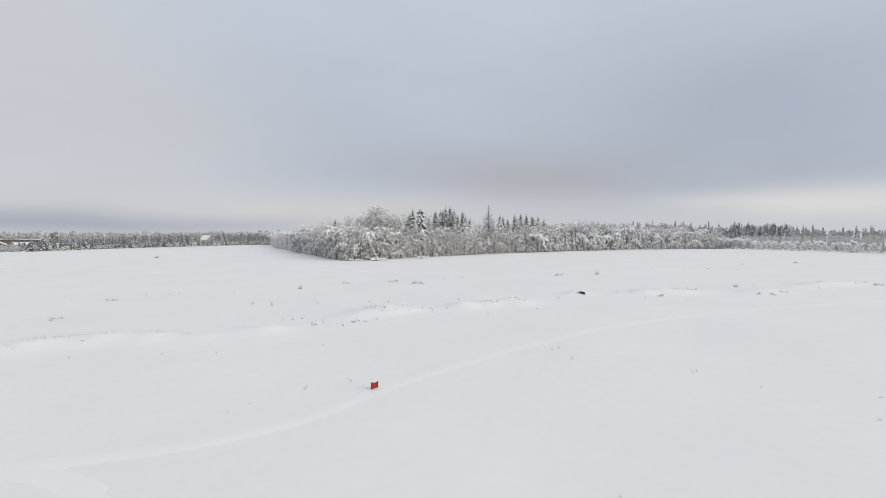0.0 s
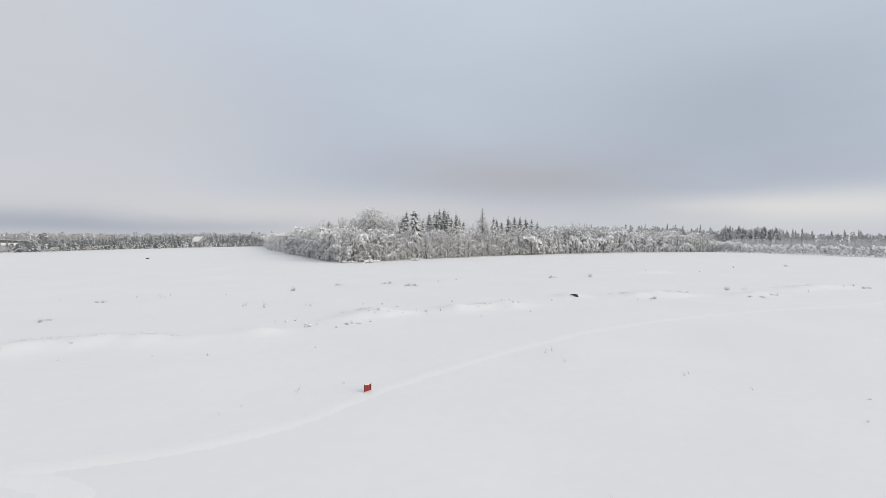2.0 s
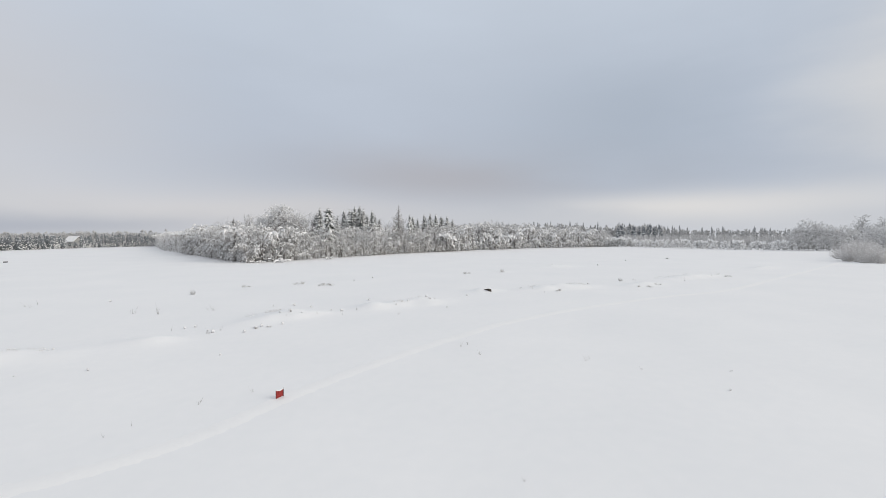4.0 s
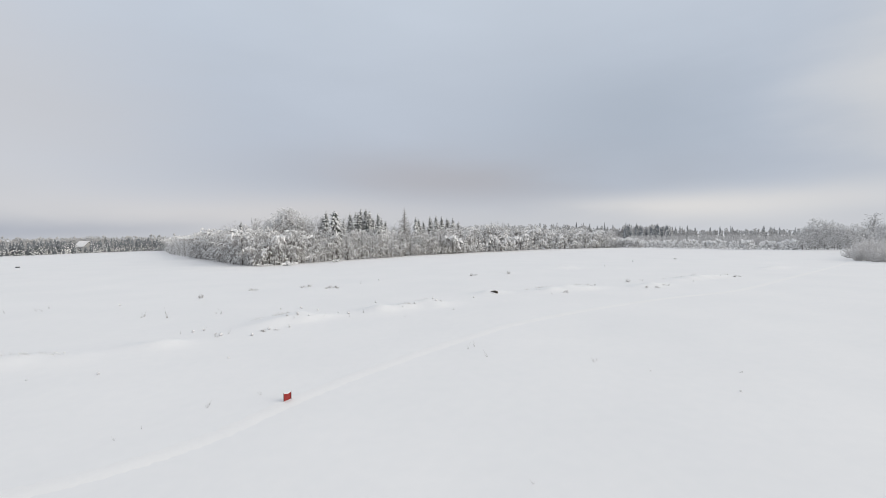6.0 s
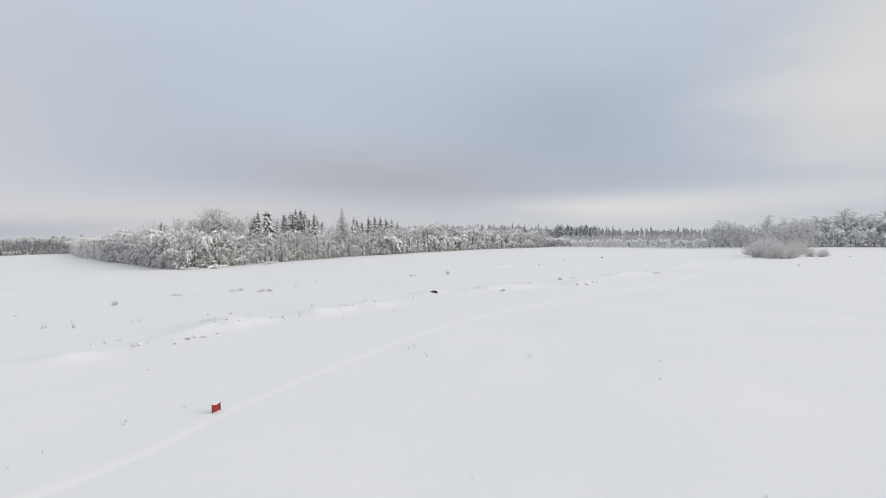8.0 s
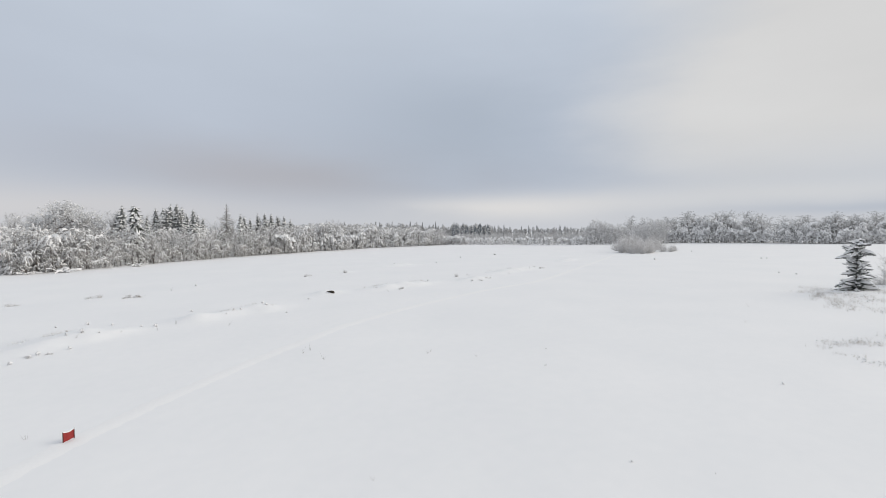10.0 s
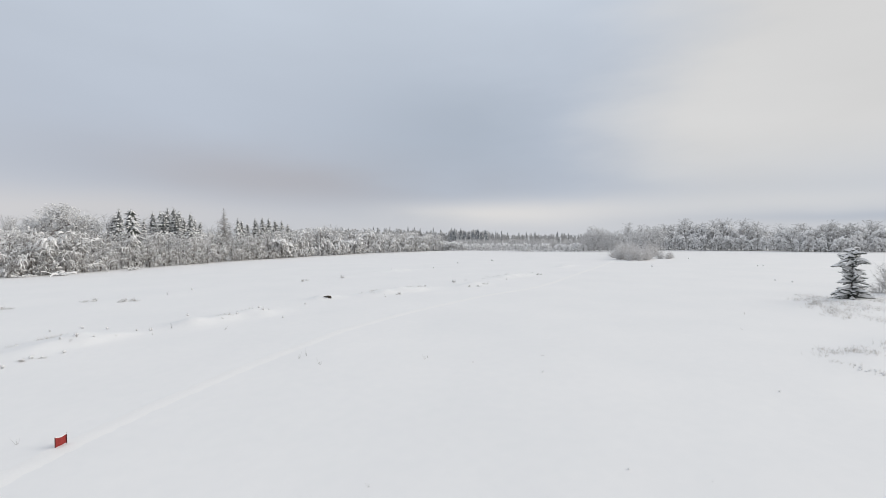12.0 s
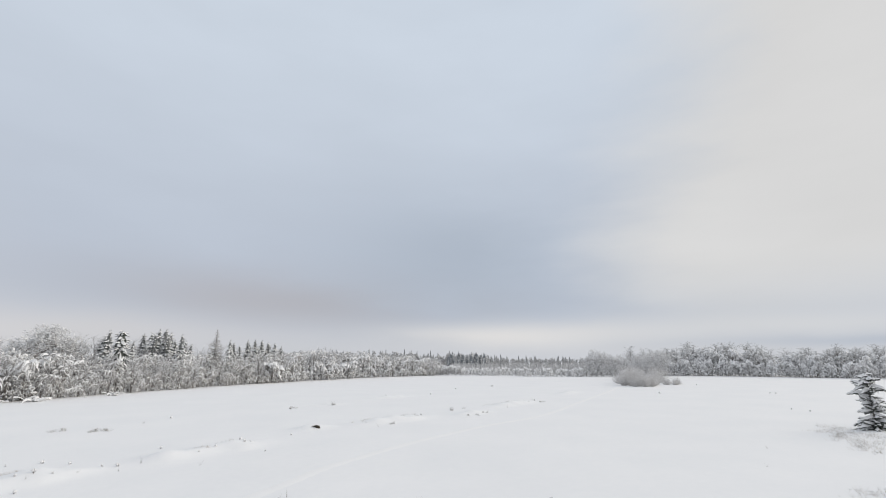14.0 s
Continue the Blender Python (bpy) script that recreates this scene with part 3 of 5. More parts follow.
def weeper(seed, h, bend, sprays, w, thick=0.03, hair=4, foot=0.3):
    """A slim tree bowed over by its load, its sprays hanging like a bell. Gives trunk, branches, snow."""
    rng = random.Random(seed)
    trunk, wood, snow = Geo(), Geo(), Geo()
    a0 = rng.random() * 6.28
    stem = arc((0, 0, -0.2), a0, 92 - 12 * bend, 70 - 125 * bend, 1.15 * h, 8)
    trunk.tube(stem, [max(0.4 * thick, 0.006 * h * (1 - k / 9)) for k in range(9)], 4)
    for i in range(sprays):
        u = foot + (1 - foot) * ((i + rng.random()) / sprays) ** 0.8
        k = min(int(u * 8), 7)
        p = tuple(stem[k][c] + (stem[k + 1][c] - stem[k][c]) * (u * 8 - k) for c in range(3))
        az = 2.4 * i + rng.uniform(-0.5, 0.5)
        L = h * rng.uniform(0.24, 0.42) * (1.15 - 0.45 * u)
        pts = arc(p, az, rng.uniform(25, 60), rng.uniform(-100, -80), L, 5)
        wood.spike(pts[0], pts[2], thick)
        wood.spike(pts[2], pts[5], 0.8 * thick)
        k0, k1 = rng.choice((0, 0, 1)), rng.choice((2, 3, 4, 5))
        b = w * rng.choice((0.5, 0.7, 1.0, 1.3))
        ws = [b * q * rng.uniform(0.8, 1.2) for q in (0.35, 0.8, 1.0, 0.9, 0.6, 0.25)][k0:k1 + 1]
        snow.ridge(pts[k0:k1 + 1], ws, [0.55 * q for q in ws], 0.04)
        for j in range(hair):
            t = pts[rng.randrange(1, 5)]
            a2 = az + rng.uniform(-1.2, 1.2)
            q = (t[0] + 0.2 * L * math.cos(a2), t[1] + 0.2 * L * math.sin(a2), t[2] - L * rng.uniform(0.25, 0.6))
            wood.spike(t, q, 0.7 * thick)
            if rng.random() < 0.4:
                snow.spike((t[0], t[1], t[2] + 0.1 * w), (q[0], q[1], q[2] + 0.4 * (t[2] - q[2])), 0.22 * w)
    k = h / max(v[2] for v in snow.v)
    for g in (trunk, wood, snow):
        g.v = [(v[0], v[1], max(v[2] * k, 0.02 if g is not trunk else -0.2)) for v in g.v]
    return trunk, wood, snow


def fan(seed, h, r, n, thick, twigs, snow_amt=0.1, even=0.15, rough=0.6):
    """A thicket of slim stems that fan out from the ground into a rounded top. Gives stems, snow."""
    rng = random.Random(seed)
    wood, snow = Geo(), Geo()
    ph = rng.random() * 6.28
    for i in range(n):
        az, q = rng.random() * 6.283, math.sqrt(rng.random())
        lobe = 1 + 0.16 * math.sin(3 * az + ph)
        top = h * (even + (1 - even) * math.sqrt(max(0.0, 1 - q * q))) * rng.uniform(rough + 0.3 * (even > 0.5), 1.0) * lobe / 1.16
        foot = (0.4 * q * r * math.cos(az), 0.4 * q * r * math.sin(az), -0.05)
        tip = (q * r * lobe * math.cos(az + rng.uniform(-0.2, 0.2)), q * r * lobe * math.sin(az + rng.uniform(-0.2, 0.2)), top)
        wood.spike(foot, tip, thick)
        for j in range(twigs):
            u = rng.uniform(0.25, 1.0)
            p = tuple(foot[c] + (tip[c] - foot[c]) * u for c in range(3))
            a2, ln = rng.random() * 6.283, h * rng.uniform(0.05, 0.17)
            e = radians(rng.uniform(0, 80))
            t = (p[0] + ln * math.cos(e) * math.cos(a2), p[1] + ln * math.cos(e) * math.sin(a2), min(p[2] + ln * math.sin(e), h))
            wood.spike(p, t, 0.75 * thick)
            if rng.random() < snow_amt:
                s = thick * rng.uniform(1.5, 3.5)
                snow.blob((t[0], t[1], t[2]), 1.4 * s, s, 0.8 * s, rng)
    return wood, snow


def clumped(seed, h, r, n, size, low=0.15, lobes=6):
    """A far, dense frosted crown of small uneven clumps."""
    rng = random.Random(seed)
    g = Geo()
    heads = [(rng.uniform(0.2, 0.6) * r * math.cos(a), rng.uniform(0.2, 0.6) * r * math.sin(a), h * rng.uniform(low + 0.2, 0.8)) for a in (6.283 * k / lobes + rng.uniform(-0.4, 0.4) for k in range(lobes))] + [(0, 0, 0.72 * h)]
    while len(g.v) < 6 * n:
        c = rng.choice(heads)
        p = (rng.gauss(c[0], 0.32 * r), rng.gauss(c[1], 0.32 * r), rng.gauss(c[2], 0.17 * h))
        k = (p[2] / h - 0.55) / 0.46
        if low * h < p[2] < h and p[0] ** 2 + p[1] ** 2 < r * r * (1.0 - max(0.0, k) ** 2):
            q = size * rng.uniform(0.5, 1.3)
            g.blob(p, q, q, 1.2 * q, rng)
    return g


def far_variant(geos):
    return [(*g.arrays(), mi) for g, mi in geos if g.f]


def along(pts, spacing, offset, rng, jitter=0.5):
    """Places beside a line, offset to its left."""
    out, carry = [], rng.random() * spacing
    for a, b in zip(pts, pts[1:]):
        L = math.hypot(b[0] - a[0], b[1] - a[1])
        dx, dy = (b[0] - a[0]) / L, (b[1] - a[1]) / L
        s = carry
        while s < L:
            j, k = rng.uniform(-jitter, jitter) * spacing, rng.uniform(-jitter, jitter) * spacing
            out.append((a[0] + dx * (s + j) - dy * (offset + k), a[1] + dy * (s + j) + dx * (offset + k)))
            s += spacing
        carry = s - L
    return out


def turned(x, y, z, deg, s=1.0, sz=None):
    return Matrix.LocRotScale((x, y, z), Euler((0, 0, radians(deg))), (s, s, sz if sz else s))


def plant(protos, poses):
    """Copies of the protos at all poses but the first few, which the protos take themselves."""
    for i in range(len(protos), len(poses)):
        copy_thing(protos[i % len(protos)], poses[i])
    for p, m in zip(protos, poses):
        p.matrix_basis = m


# the birch wood: its edge, seen from the field
EDGE_FAR_A = [(-122, 305), (-99.5, 256), (-78.5, 207), (-57.5, 168)]
EDGE_NEAR = [(-57.5, 168), (-43, 141.5), (-29.3, 117.5), (-25, 112.8), (-17, 116.5), (-9.5, 126), (2, 136), (9, 143), (17, 152.5), (26, 160), (38, 167.5)]
EDGE_FAR_B = [(38, 167.5), (52, 180), (66, 186.5), (84, 199), (100, 203.5), (127, 210), (142, 214)]


def bearing(x, y):
    return math.degrees(math.atan2(x, y))


def birch_height(x, y):
    """The young wood is lowest at its far ends."""
    return float(np.interp(bearing(x, y), (-21, -19.3, -18, -16.3, -12, 0, 3, 9, 16, 23, 26, 29, 33), (7.1, 7.9, 8.5, 9.4, 9.5, 9.1, 8.9, 9.8, 10.8, 11.0, 10.4, 9.8, 8.4)))


rng = random.Random(11)
near_birches = []
for v in range(10):
    t, w, s = laden(100 + v, 9.0, rng.uniform(1.7, 2.6), 74, rng.uniform(1.1, 1.6), rng.uniform(0.24, 0.36), stems=rng.randrange(4, 7), fringe=6, low=0.03, cover=rng.uniform(0.55, 0.8), spread=0.4, arch=rng.choice((0.1, 0.2, 0.3, 0.5)))
    near_birches.append(thing("birch_tree", [("trunk", t, M_BARK), ("crown", w, M_TWIG), ("snow_cover", s, M_LOAD, "thick white snow on the branches")],
                              "young birch bowed under thick snow at the wood's edge", "tree", "birches at the edge of the wood"))
poses = []
for row in range(2):
    for x, y in along(EDGE_NEAR, 2.1, 1.2 + 2.4 * row, rng, 0.42):
        s = rng.uniform(0.8, 1.02) * birch_height(x, y) / 9.0 * (0.94 + 0.04 * row) * (rng.uniform(0.45, 0.75) if row == 0 and rng.random() < 0.4 else 1.0)
        poses.append(turned(x, y, 0.0, rng.random() * 360, s * rng.uniform(0.9, 1.2), s * rng.uniform(0.92, 1.06)))
rng.shuffle(poses)
plant(near_birches, poses)
bowed = [thing("bowed_birch", list(zip(("trunk", "crown", "snow_cover"), weeper(150 + v, 5.0, rng.uniform(0.4, 0.95), 30, rng.uniform(0.14, 0.25), hair=6), (M_BARK, M_TWIG, M_LOAD))),
               "slim young birch bent over by a bell of hanging snow", "tree", "bowed birches before the wood") for v in range(8)]
poses = []
for row in range(2):
    for x, y in along(EDGE_NEAR, 2.7, 0.2 + 1.4 * row, rng, 0.5):
        s = rng.choice((0.38, 0.5, 0.62, 0.75, 0.9)) * rng.uniform(0.9, 1.1) * (1 + 0.35 * row) * birch_height(x, y) / 9.0
        poses.append(turned(x, y, 0.0, rng.random() * 360, s * rng.uniform(0.75, 1.05), s))
rng.shuffle(poses)
plant(bowed, poses)

lite = [far_variant(zip(laden(200 + v, 9.0, 2.3, 27, 1.8, 0.46, stems=rng.randrange(3, 6), fringe=4, low=0.03, cover=0.72, thick=0.045, spread=0.4, arch=rng.choice((0.15, 0.3, 0.5))), (0, 1, 2))) for v in range(8)]
heavy = [far_variant(zip(laden(240 + v, 9.0, 2.4, 30, 2.0, 0.62, stems=rng.randrange(3, 6), fringe=4, low=0.03, cover=0.86, thick=0.045, spread=0.4, arch=0.45), (0, 1, 2))) for v in range(6)]
heavy += [far_variant(zip(weeper(260 + v, 8.0, rng.uniform(0.3, 0.8), 26, 0.4, thick=0.045, hair=3), (0, 1, 2))) for v in range(5)]
lite += [far_variant(zip(weeper(270 + v, 8.2, rng.uniform(0.3, 0.8), 24, 0.42, thick=0.045, hair=3), (0, 1, 2))) for v in range(4)]
WOOD = [M_BARK, M_TWIG, M_LOAD]


def places(line, rows, spacing, first, step, hh, base_h, jitter=0.4, low_front=0.3):
    out = []
    for r in range(rows):
        for x, y in along(line, spacing, first + step * r, rng, jitter):
            s = rng.uniform(0.85, 1.1) * (hh(x, y) if callable(hh) else hh) * (1 + 0.03 * r) / base_h
            if r == 0 and rng.random() < low_front:
                s *= 0.6
            out.append((x, y, 0.0, rng.random() * 6.28, s * rng.uniform(0.9, 1.15), s * rng.uniform(0.93, 1.07)))
    rng.shuffle(out)
    return out


scatter("snowy_birch_wood", heavy, places(EDGE_FAR_A + [(-50, 154)], 3, 2.4, 1.0, 2.6, birch_height, 9.4), WOOD, "flank of the young birch wood, thick with white snow", "wood")
spots = places(EDGE_FAR_B, 3, 2.4, 1.0, 2.6, birch_height, 9.4)
spots += places(EDGE_NEAR, 2, 2.8, 6.4, 4.2, birch_height, 9.2, low_front=0) + places(EDGE_FAR_A, 2, 5.5, 10.0, 8.0, birch_height, 9.0) + places(EDGE_FAR_B, 2, 5.0, 10.0, 8.0, birch_height, 8.8)
rng.shuffle(spots)
scatter("birch_wood", lite, spots, WOOD, "dense wood of young birches loaded with white snow", "wood")

# taller trees that rise from the wood: x, y, height
TALL_SPRUCES = [(-38.2, 155.4, 12.3), (-10.2, 149.6, 15.6), (-2.6, 160.0, 15.6), (-0.6, 165.0, 16.0), (1.2, 160.0, 16.8), (2.9, 160.0, 17.0), (4.4, 164.9, 16.3), (6.9, 149.9, 15.0), (22.3, 168.5, 14.4), (29.4, 177.7, 15.1), (32.0, 177.5, 15.4), (34.6, 179.0, 15.2), (37.4, 181.6, 14.6), (40.4, 183.6, 14.5),
                (43.2, 185.1, 13.3), (-2.6, 168.0, 15.0), (23.9, 172.0, 13.8), (3.6, 158.0, 15.0), (5.6, 161.0, 13.8), (36.0, 184.0, 13.8), (30.8, 182.0, 14.2), (-11.4, 152.0, 14.0), (0.2, 158.0, 15.6), (3.2, 163.0, 16.3), (8.2, 153.0, 13.4), (-4.8, 156.0, 13.0), (10.0, 160.0, 12.6), (26.4, 176.0, 13.2), (38.8, 185.0, 13.6)]


def ragged(seed, h, r, whorls, boughs, snow_amt, power, droop=1.2):
    t, n, s = conifer(seed, h * 0.97, r * 0.72, 15, 8, snow_amt=0.95, power=power, droop=0.8, wide=0.62)
    t2, n2, s2 = spruce(seed + 7, h, r, whorls, boughs, snow_amt=snow_amt, segs=2, fingers=1, droop=droop, power=power, body=0.44)
    for a, q in ((n, n2), (s, s2)):
        k = len(a.v)
        a.v += q.v
        a.f += [(i + k, j + k, l + k) for i, j, l in q.f]
    return t, n, s


tall = [thing("spruce_tree", list(zip(("trunk", "needles", "snow_cover"), ragged(300 + v, 15.0, rng.uniform(3.0, 3.7), 19, 7, 1.0, 0.66), (M_BARK, M_PINE, M_LOAD))),
              "tall narrow dark spruce dusted with snow, rising from the wood", "tree", "spruces rising from the wood") for v in range(5)]
plant(tall, [turned(x, y, 0, 77 * i, h / 15.0 * rng.uniform(0.95, 1.25), 1.02 * h / 15.0) for i, (x, y, h) in enumerate(TALL_SPRUCES)])
thing("spruce_tree", list(zip(("trunk", "needles", "snow_cover"), ragged(320, 14.9, 3.3, 14, 9, 1.0, 0.30, 1.5), (M_BARK, M_NEEDLE, M_LOAD))),
      "broad dark spruce with heavy white snow cushions on its boughs", "tree", at=turned(-6.5, 133.8, 0, 40))
thing("larch_tree", list(zip(("trunk", "crown", "snow_cover"), spruce(330, 17.8, 4.6, 22, 8, snow_amt=0.9, segs=3, fingers=3, droop=0.4, body=0.12), (M_BARK, M_SCRUB, M_LOAD))),
      "tall bare frosted larch above the birch wood", "tree", at=turned(17.4, 164.1, 0, 0))
old = thing("old_birch", list(zip(("trunk", "crown", "snow_cover"), colony(343, 15.7, 5.0, 520, 4.6, lobes=7, snow_amt=0.55, load=0.19, fine=6, thick=0.017, reach=0.055), (M_BARK, M_TWIG, M_LOAD))),
            "large old birch with a broad snow-laden crown", "tree", "old birches")
plant([old], [turned(-20.4, 134.0, 0, 0), turned(-25.6, 139.0, 0, 130, 0.85, 0.8), turned(-15.0, 136.0, 0, 250, 0.8, 0.84)])
slim = thing("slender_birch", list(zip(("trunk", "crown", "snow_cover"), laden(350, 14.0, 2.3, 80, 1.7, 0.16, stems=7, fork=0.3, fringe=7, low=0.1, cover=0.45, thick=0.035, rise=(50, 88), droop=(40, 80), spread=0.3, hang=False, arch=0.1), (M_BARK, M_SCRUB, M_LOAD))),
             "slender upright birch with frosted twigs above the wood", "tree", "slender birches")
plant([slim], [turned(x, y, 0, 70 * i, h / 14.0) for i, (x, y, h) in enumerate([(61.4, 206.0, 13.8), (64.4, 205.4, 14.6), (67.3, 204.3, 14.8), (70.0, 203.1, 14.4), (72.4, 203.0, 13.6)])])

# grey tops of the older birches behind the young ones
upper = [far_variant(zip(laden(370 + v, 12.0, 2.4, 30, 1.9, 0.15, stems=5, fork=0.3, fringe=5, low=0.2, cover=0.45, thick=0.035, rise=(45, 85), droop=(-20, 60), hang=False), (0, 1, 2))) for v in range(6)]
spots = places([(-60, 196), (-50, 176), (-34, 148), (-20, 140), (-4, 150), (14, 168), (40, 188), (72, 212), (110, 226), (135, 232)], 2, 3.4, 4.0, 8.0, 12.4, 12.0, 0.6, low_front=0.1)
spots = [(x, y, z, t, k, q * (0.97 if x < -40 else 1.08 if x < -12 else 1.06 if x < 30 else 0.95)) for x, y, z, t, k, q in spots]
scatter("upper_birches", upper, spots, [M_BARK, M_SCRUB, M_LOAD], "grey frosted older birches standing over the young wood", "wood")

# far wood beyond the field, towards the light
ROW_RIGHT = [(222, 150), (235, 138), (244, 122), (251, 108), (254, 94), (254, 80), (257, 68), (272, 57), (296, 38)]


def right_height(x, y):
    return float(np.interp(bearing(x, y), (57, 60.4, 62, 64.3, 66.5, 68, 69.2, 70.5, 72, 74, 76, 78, 82), (13.6, 15.3, 17.1, 17.2, 16.6, 16.0, 12.8, 12.8, 13.6, 12.8, 14.0, 12.8, 13.4)))


lite_tall = [far_variant(zip(laden(400 + v, 13.0, 3.2, 60, 2.4, 0.62, stems=6, fringe=4, low=0.02, cover=0.66, thick=0.07, spread=0.45, arch=0.3), (0, 1, 2))) for v in range(5)]
lite_tall += [far_variant(zip(weeper(408 + v, 12.0, rng.uniform(0.1, 0.5), 40, 1.1, thick=0.07, hair=2, foot=0.15), (0, 1, 2))) for v in range(4)]
front_tall = [far_variant(zip(weeper(430 + v, 7.0, rng.uniform(0.2, 0.6), 26, 1.1, thick=0.06, hair=2, foot=0.1), (0, 1, 2))) for v in range(6)]
round_tall = [far_variant(zip(laden(415 + v, 15.6, 3.6, 92, 1.35, 0.32, stems=8, fork=0.25, fringe=4, low=0.25, cover=0.5, thick=0.07, rise=(10, 60), droop=(-50, 40), spread=0.8, hang=False, arch=0.1), (0, 1, 2))) for v in range(5)]
scatter("tall_birch_wood", lite_tall, places(ROW_RIGHT, 3, 3.4, 2.0, 3.5, lambda x, y: 0.8 * right_height(x, y), 13.0), [M_BARK, M_HOAR, M_LOAD], "tall birch wood white with snow beyond the field", "wood")
scatter("upper_birch_wood", round_tall, places(ROW_RIGHT, 2, 4.4, 9.0, 5.0, right_height, 15.6, 0.5, low_front=0), [M_BARK, M_HOAR, M_LOAD], "round snowy crowns of the older birches behind", "wood")
scatter("snowy_young_birches", front_tall, places(ROW_RIGHT, 2, 2.6, 0.4, 2.0, lambda x, y: 0.5 * right_height(x, y), 7.0, 0.5), [M_BARK, M_HOAR, M_LOAD], "young birches hung with snow before the tall wood", "young trees")
low_shrub = [far_variant(zip(laden(430 + v, 4.0, 2.0, 14, 1.6, 0.55, stems=4, fringe=2, low=0.05, cover=0.85, thick=0.05), (0, 1, 2))) for v in range(5)]
scatter("snowy_undergrowth", low_shrub, places(ROW_RIGHT, 2, 2.8, -1.0, 1.8, 4.0, 4.0) + places([(183, 150), (190, 144), (198, 137), (212, 128), (222, 130), (232, 136)], 3, 2.4, 0.0, 2.0, 3.4, 4.0), WOOD, "snow-buried undergrowth along the far wood's foot", "undergrowth")
scatter("snowy_brush", low_shrub, places(EDGE_FAR_A, 1, 2.2, -0.4, 2.0, 2.4, 4.0) + [(x, y, z, t, q * k, q * k) for x, y, z, t, q, k in ((*p[:5], rng.uniform(0.5, 1.6)) for p in places(EDGE_NEAR, 2, 2.4, 0.2, 1.6, 2.2, 4.0))] + places(EDGE_FAR_B, 2, 2.4, -0.6, 1.6, 2.8, 4.0), WOOD, "low snow-buried brush along the edge of the birch wood", "undergrowth")

# small snow-bent trees along the far end of the field
ROW_END = [(126, 214), (142, 213), (152, 191), (159, 179), (160, 169), (166, 161), (174, 152), (184, 149)]
small = [far_variant(zip(weeper(500 + v, 4.2, rng.uniform(0.1, 0.5), 15, 0.8, thick=0.06, hair=2, foot=0.04), (0, 1, 2))) for v in range(8)]
scatter("young_tree_row", small, places(ROW_END, 3, 2.3, 0.5, 1.9, 4.0, 4.2, low_front=0.35), [M_TWIG, M_TWIG, M_LOAD], "row of low young trees thick with snow", "young trees")
arched_far = [far_variant(zip(weeper(515 + v, 6.0, rng.uniform(0.4, 0.9), 22, 0.75, thick=0.05, hair=3, foot=0.2), (0, 1, 2))) for v in range(6)]
scatter("bowed_young_birches", arched_far, places(EDGE_FAR_B, 2, 2.9, -0.4, 1.8, lambda x, y: rng.choice((0.35, 0.5, 0.7)) * birch_height(x, y), 6.0, 0.5) + places([(134, 214), (142, 212.5), (145, 207)], 2, 2.2, 0.4, 2.2, 5.4, 6.0, 0.5), WOOD, "young birches bowed with snow before the birch wood", "young trees")
haze = [far_variant(((fan(530 + v, 7.0, 1.3, 32, 0.065, 3, snow_amt=0.0, even=0.8)[0], 0),)) for v in range(6)]
scatter("grey_thicket", haze, places([(128, 224), (152, 226), (172, 204), (186, 184), (200, 164), (216, 152)], 4, 1.7, 2.0, 3.4, 6.9, 7.0, low_front=0), [M_FROST], "grey leafless thicket behind the low young trees", "thicket")

# spruce forest along the horizon: grey frosted birches before and between dark tips
def far_height(x, y):
    return float(np.interp(bearing(x, y), (14, 28.7, 31.5, 34, 36.6, 38.5, 41, 45, 55, 64), (18.5, 19.0, 17.0, 17.6, 18.0, 16.2, 13.8, 13.4, 12.0, 13.0)))


FAR_LINE = [(400 * math.sin(radians(a)), 400 * math.cos(radians(a))) for a in range(12, 66, 3)]
dark = [far_variant(zip(conifer(540 + v, 18.0, 2.5, 8, 6, snow_amt=0.7, power=0.7, droop=0.7, wide=0.5), (0, 1, 2))) for v in range(6)]
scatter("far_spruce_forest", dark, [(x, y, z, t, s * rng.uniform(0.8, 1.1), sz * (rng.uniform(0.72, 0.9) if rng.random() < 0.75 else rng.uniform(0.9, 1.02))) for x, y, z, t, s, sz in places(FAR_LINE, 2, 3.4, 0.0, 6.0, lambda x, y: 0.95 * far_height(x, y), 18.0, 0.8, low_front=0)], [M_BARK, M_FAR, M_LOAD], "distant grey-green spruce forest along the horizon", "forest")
hoary = [far_variant(((clumped(560 + v, 12.0, 2.6, 62, 0.54), 0),)) for v in range(5)]
scatter("far_birch_forest", hoary, places(FAR_LINE, 2, 3.4, -12.0, 5.0, lambda x, y: 0.78 * far_height(x, y), 12.0, 0.6, low_front=0), [M_HOAR], "distant frosted birches in front of the spruce forest", "forest")
snowy = [far_variant(zip(conifer(580 + v, 12.0, 2.2, 9, 7, snow_amt=0.9, power=0.65, droop=0.9, wide=0.55), (0, 1, 2))) for v in range(4)]
scatter("snowy_spruces", snowy, places([(330 * math.sin(radians(a)), 330 * math.cos(radians(a))) for a in (33.6, 35, 36.5, 38.6)], 3, 2.8, 0.0, 4.0, 12.6, 12.0, 0.7, low_front=0.2) + places([(300 * math.sin(radians(a)), 300 * math.cos(radians(a))) for a in (27.5, 29.5, 31.4)], 1, 5.5, 0.0, 4.0, 12.4, 12.0, 0.7), [M_BARK, M_SPRUCE, M_LOAD], "group of dark snowy spruces before the far forest", "forest")

# young pines on the other side, in front of the houses
ROW_LEFT = [(-157, 165.5), (-154.3, 175), (-150, 198.6), (-139, 223), (-128, 251), (-111.5, 273), (-101, 297)]


